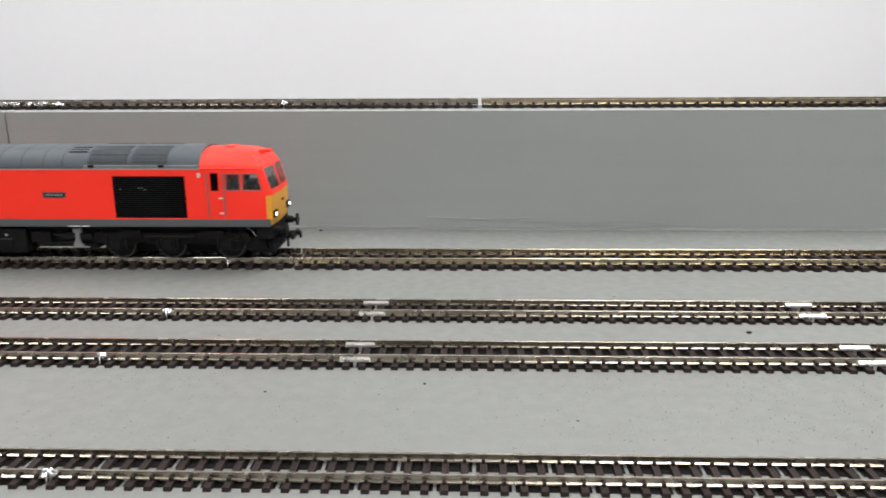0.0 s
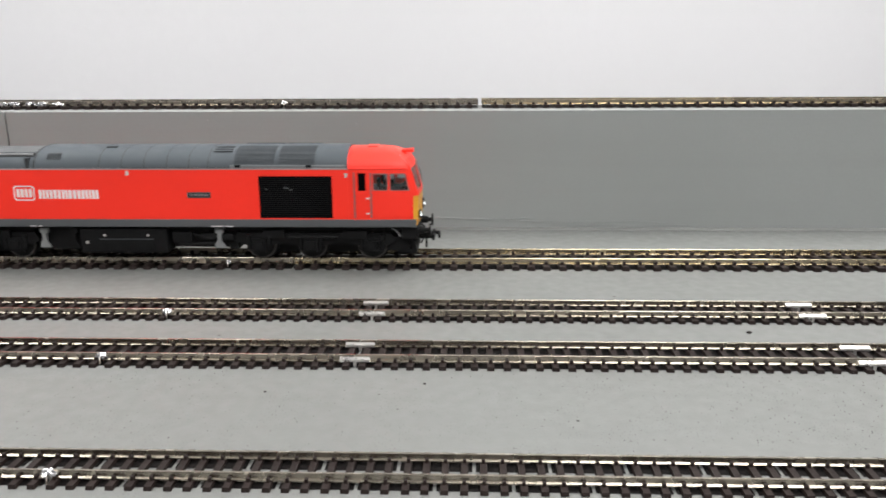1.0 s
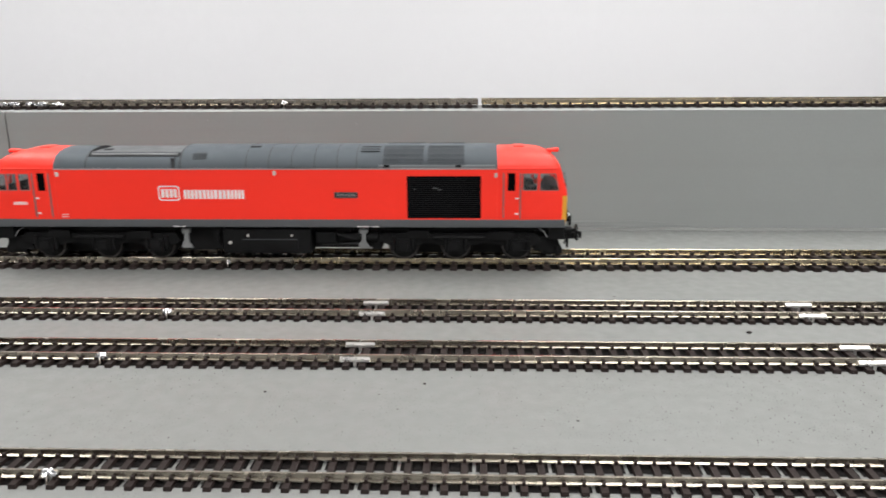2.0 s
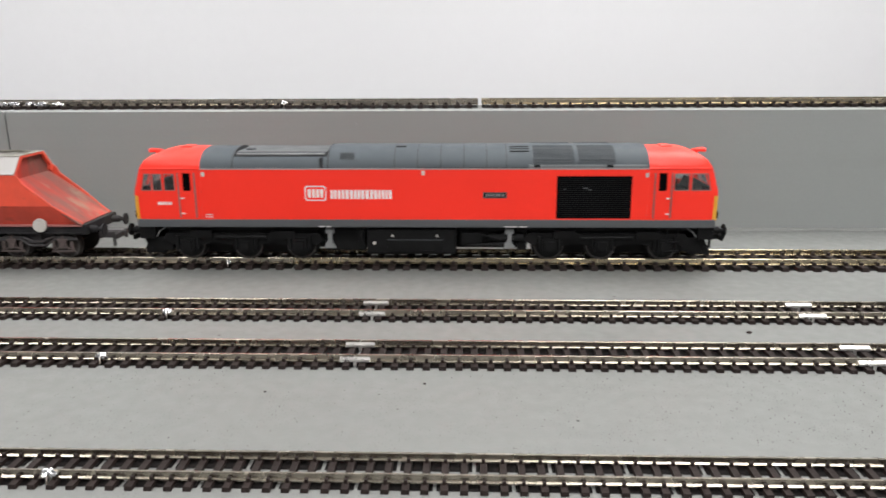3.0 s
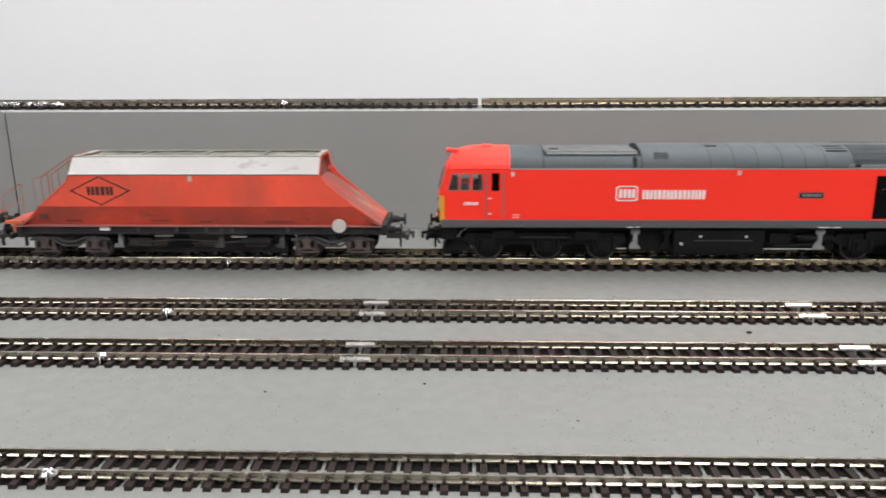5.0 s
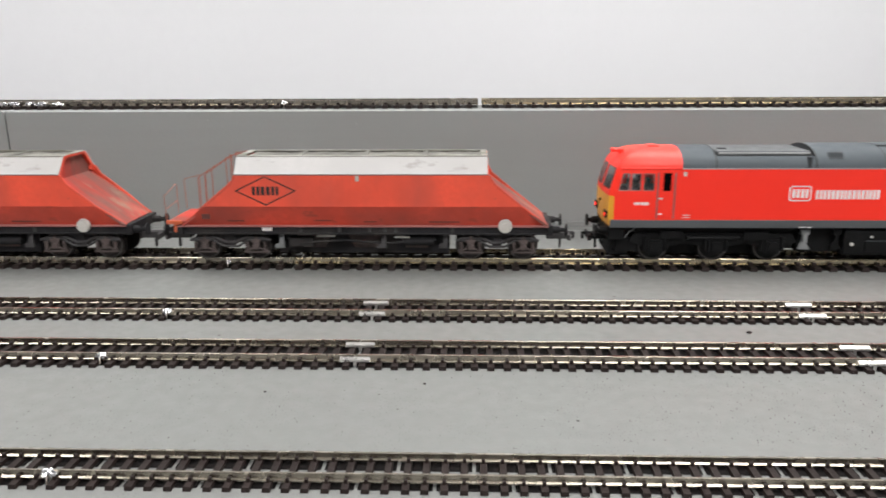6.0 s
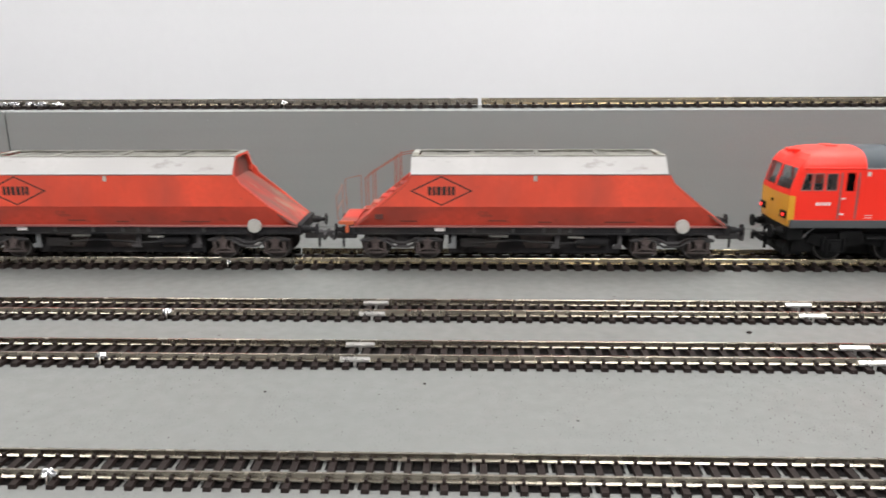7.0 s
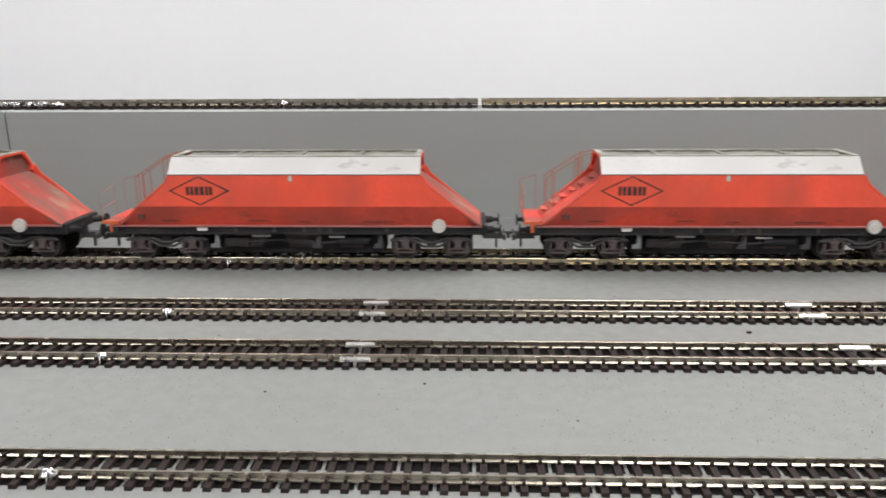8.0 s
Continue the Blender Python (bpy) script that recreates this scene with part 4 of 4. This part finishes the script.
        box(bm, 63.2, 66.4, *sorted((side * 16.8, side * 17.1)), 16.5, 16.9)
        part("wheel_hub", bm, DISC, dsk)
        # underframe gear
        for x in (-40.0, 7.5, 36.0):
            part("hanger", prism(bmesh.new(), [(x - 1.6, 5.8), (x + 2.6, 5.8), (x + 2.6, 13.0), (x + 0.6, 13.0), (x + 0.6, 8.0), (x - 1.6, 7.4)], side * 12.4, side * 13.6), BRACKET if x < 0 else WBOGIE, wag, "dusty grey underframe hanger", bevel=0.2)
        bm = path_rod(bmesh.new(), [(-30, side * 12.6, 8.0), (-10, side * 12.6, 9.5), (12, side * 12.6, 8.0), (33, side * 12.6, 9.8)], 0.6)
        box(bm, -35, -24, *sorted((side * 10, side * 12.9)), 6.5, 10.5)
        part("brake_rigging", bm, WBLACK, wag)
        bm = boxm(-22.0, -13.5, *sorted((side * 13.0, side * 13.7)), 11.2, 12.0)
        box(bm, 14.0, 21.0, *sorted((side * 13.0, side * 13.7)), 10.8, 11.6)
        part("brake_lever", bm, DISC, wag, "pale brake lever")
        bm = rod(bmesh.new(), (18, side * 10.6, 9.2), (32, side * 10.6, 9.2), 2.6, seg=14)
        part("brake_cylinder", bm, WBLACK, wag)
    # lower block is dark fill, added to hide the bright board beneath
    part("centre_frame", box(boxm(-84, 83, -12.4, 12.4, 13.2, 16.0), -41, 39, -8.5, 8.5, 2.4, 13.2), WBLACK, wag)
    for x in (-24.0, 0.0, 24.0):
        bm = bmesh.new()
        prism(bm, [(x - 9, 13.4), (x + 9, 13.4), (x + 5, 5.2), (x - 5, 5.2)], -9.5, 9.5)
        part("discharge_chute", bm, WAXLE, wag, "dark discharge chute under the hopper")
    # inside of the hopper and load floor
    bm = bmesh.new()
    n = 40
    grid = [[bm.verts.new((-54.0 + 108.0 * i / n, -9.9 + 19.8 * j / 8, 47.5 + 0.5 * noise.noise(Vector((i * 0.55 + variant * 9, j * 0.6, 3))) + 0.5 * noise.noise(Vector((i * 1.7, j * 1.9, variant))))) for j in range(9)] for i in range(n + 1)]
    for i in range(n):
        for j in range(8):
            bm.faces.new((grid[i][j], grid[i + 1][j], grid[i + 1][j + 1], grid[i][j + 1]))
    part("stone_load", bm, WGREY, wag, "pale dusty stone filling the hopper", smooth=True)
    for x in (-30.0, 0.0, 28.0):
        part("cross_brace", boxm(x - 1.2, x + 1.2, -10.0, 10.0, 47.2, 48.1), WGREY, wag, "dusty brace across the hopper top")
    bm = bmesh.new()
    for side in (1, -1):
        prism(bm, [(side * 15.9, 40), (side * 10.0, 47.9), (side * 9.5, 47.9), (side * 15.3, 40)], -56.0, 55.0, axis="x")
    part("inner_lining", bm, WGREY, wag, "stone-dusted inner faces")
    # ends: upright panel with flanged arch and slope sheet
    for s in (1, -1):
        e = 57.2 if s > 0 else 57.9
        outline = [(16.3, 38.0), (17.1, 40.6), (10.9, 47.6), (9.6, 48.3), (-9.6, 48.3), (-10.9, 47.6), (-17.1, 40.6), (-16.3, 38.0)]
        outline = [(y * 0.97, z - 0.1) for y, z in outline]
        cz = 42
        inner = [(y * 0.87, cz + (z - cz) * 0.84) for y, z in outline]
        bm = bmesh.new()
        for i in range(7):
            prism(bm, [outline[i], outline[i + 1], inner[i + 1], inner[i]], s * (e - 2.4), s * (e - 0.5), axis="x")
        part("end_arch", bm, WRED, wag, "red flanged end arch")
        part("end_rim", boxm(*sorted((s * (e - 3.4), s * (e - 0.6))), -10.6, 10.6, 48.0, 48.55), WRIM, wag, "dusty white rim across the end", bevel=0.15)
        bm = bmesh.new()
        prism(bm, [(y * 0.97, z - 0.5) for y, z in outline], s * (e - 2.8), s * (e - 2.0), axis="x")
        part("end_panel", bm, WDIRT, wag, "dusty red upright end panel")
        bm = bmesh.new()
        top, foot = (e - 2.4, 38.2), (84.0, 17.3)
        pts = [top, foot, (foot[0] - 0.6, foot[1] - 0.9), (top[0] - 0.6, top[1] - 0.9)]
        prism(bm, [(s * a, b) for a, b in pts], -15.6, 15.6)
        slope = part("slope_sheet", bm, WDIRT, wag, "stone-streaked red slope sheet")
        for side in (1, -1):
            bm = bmesh.new()
            for (a, b, w), (c, d, w2) in zip([(57.4, 40.0, 17.1), (59.4, 36.4, 17.1), (72.0, 26.0, 17.1)], [(59.4, 36.4, 17.1), (72.0, 26.0, 17.1), (84.0, 16.9, 13.8)]):
                rod(bm, (s * a, side * (w - 0.45), b), (s * c, side * (w2 - 0.45), d), 0.55, seg=6)
            part("edge_flange", bm, WSTAIN_SHADE, slope)
        beam = part("headstock", boxm(*sorted((s * 83.8, s * 86.4)), -15.4, 15.4, 12.4, 17.0), WBLACK, wag, "dark end beam", bevel=0.2)
        for side in (1, -1):
            bm = rod(bmesh.new(), (s * 86.2, side * 11.4, 14.3), (s * 90.0, side * 11.4, 14.3), 1.8, 1.6, seg=14)
            rod(bm, (s * 90.0, side * 11.4, 14.3), (s * 92.6, side * 11.4, 14.3), 1.0, seg=10)
            rod(bm, (s * 92.5, side * 11.4, 14.3), (s * 93.2, side * 11.4, 14.3), 2.8, seg=18)
            part("buffer", bm, WBLACK, beam, "round dark buffer")
        coupler(beam, s * 85.0, s, WBOGIE)
    # platform end: plate, steps and handrails
    pl = part("end_platform", boxm(-90.6, -83.0, -14.4, 14.4, 18.3, 18.8), WDIRT, wag, "dirty orange-red end platform", bevel=0.15)
    part("platform_edge", boxm(-91.2, -84.0, -15.0, -14.2, 17.4, 19.0), WORANGE, pl, "bright orange platform edge", bevel=0.15)
    part("platform_bracket", boxm(-88.0, -85.0, -14.6, -12.8, 13.5, 18.4), WORANGE, pl)
    for k in range(6):
        f = (k + 0.6) / 6.2
        x, z = -82.5 + f * 27.0, 19.0 + f * 19.0
        part("step", boxm(x - 2.0, x + 1.0, 1.0, 10.0, z, z + 0.5), WDIRT, wag, "dusty red ladder step")
    for y in (-0.5, 8.8):
        bm = path_rod(bmesh.new(), [(-80.0, y, 20.5), (-80.0, y, 36.5), (-77.5, y, 38.5), (-63.5, y, 47.3), (-58.0, y, 48.3)], 0.24)
        rod(bm, (-76.4, y, 22.5), (-76.4, y, 39.2), 0.24, seg=6)
        rod(bm, (-66.0, y, 30.5), (-66.0, y, 46.4), 0.24, seg=6)
        rod(bm, (-63.8, y, 32.2), (-63.8, y, 48.0), 0.24, seg=6)
        part("handrail", bm, WRAIL, wag, "thin faded orange handrail beside the steps")
    bm = path_rod(bmesh.new(), [(-91.4, -13.5, 19), (-91.9, -13.5, 30.2), (-91.0, -12.5, 31.2), (-91.4, 0.5, 33.6), (-91.4, 1.5, 32.6), (-91.4, 1.5, 19)], 0.18)
    path_rod(bm, [(-91.6, -13.5, 24.0), (-91.6, 1.5, 25.5)], 0.2)
    path_rod(bm, [(-84.0, 12.5, 19), (-84.0, 12.5, 36.0), (-91.8, 12.5, 34.0), (-91.4, 12.5, 19)], 0.18)
    part("end_railing", bm, WRAIL, wag, "spindly faded orange platform railing")
    wagon_bogie(wag, -62.5)
    wagon_bogie(wag, 61.2)
    return wag


LOCO = locomotive()
WAGONS = [hopper_wagon("weathered red hopper wagon coupled behind the locomotive", 0),
          hopper_wagon("weathered red hopper wagon in the middle of the train", 1),
          hopper_wagon("weathered red hopper wagon, last of the train", 2)]

# ---- what moves ----
TIMES = (-0.5, 0.0, 0.5, 1.0, 1.5, 3.0, 3.5, 4.0, 4.5, 6.0, 6.5, 7.0, 7.5, 8.0, 8.5)
MARKS = (-194.5, -161.2, -128.0, -94.4, -60.9, 39.5, 72.5, 106.5, 141.6, 254.8, 294.8, 334.5, 376.2, 419.3, 463.0)


def travelled(t):
    """Where the train's reference mark stands at t, in millimetres, on a smooth curve through MARKS."""
    i = max(1, min(len(TIMES) - 3, int(np.searchsorted(TIMES, t, side="right")) - 1))
    t0, t1, x0, x1 = TIMES[i], TIMES[i + 1], MARKS[i], MARKS[i + 1]
    m0 = (x1 - MARKS[i - 1]) / (t1 - TIMES[i - 1])
    m1 = (MARKS[i + 2] - x0) / (TIMES[i + 2] - t0)
    u, h = (t - t0) / (t1 - t0), t1 - t0
    return ((2 * u**3 - 3 * u**2 + 1) * x0 + (u**3 - 2 * u**2 + u) * h * m0 + (3 * u**2 - 2 * u**3) * x1 + (u**3 - u**2) * h * m1)


def motions():
    times = [k * 0.1 for k in range(81)]
    where = [travelled(t) for t in times]
    for ob, off in zip([LOCO] + WAGONS, (-60.3, -303.0, -303.0 - 194.7, -303.0 - 389.4)):
        walk(ob, [(t, pose((x + off) * 0.001, TRAIN_Y * 0.001, 0.0045)) for t, x in zip(times, where)])
    for ob, x, z, r in WHEELS:
        walk(ob, [(t, pose(x * 0.001, 0, z * 0.001, 0, math.degrees((w - where[0]) / r), 0)) for t, w in zip(times, where)])


motions()
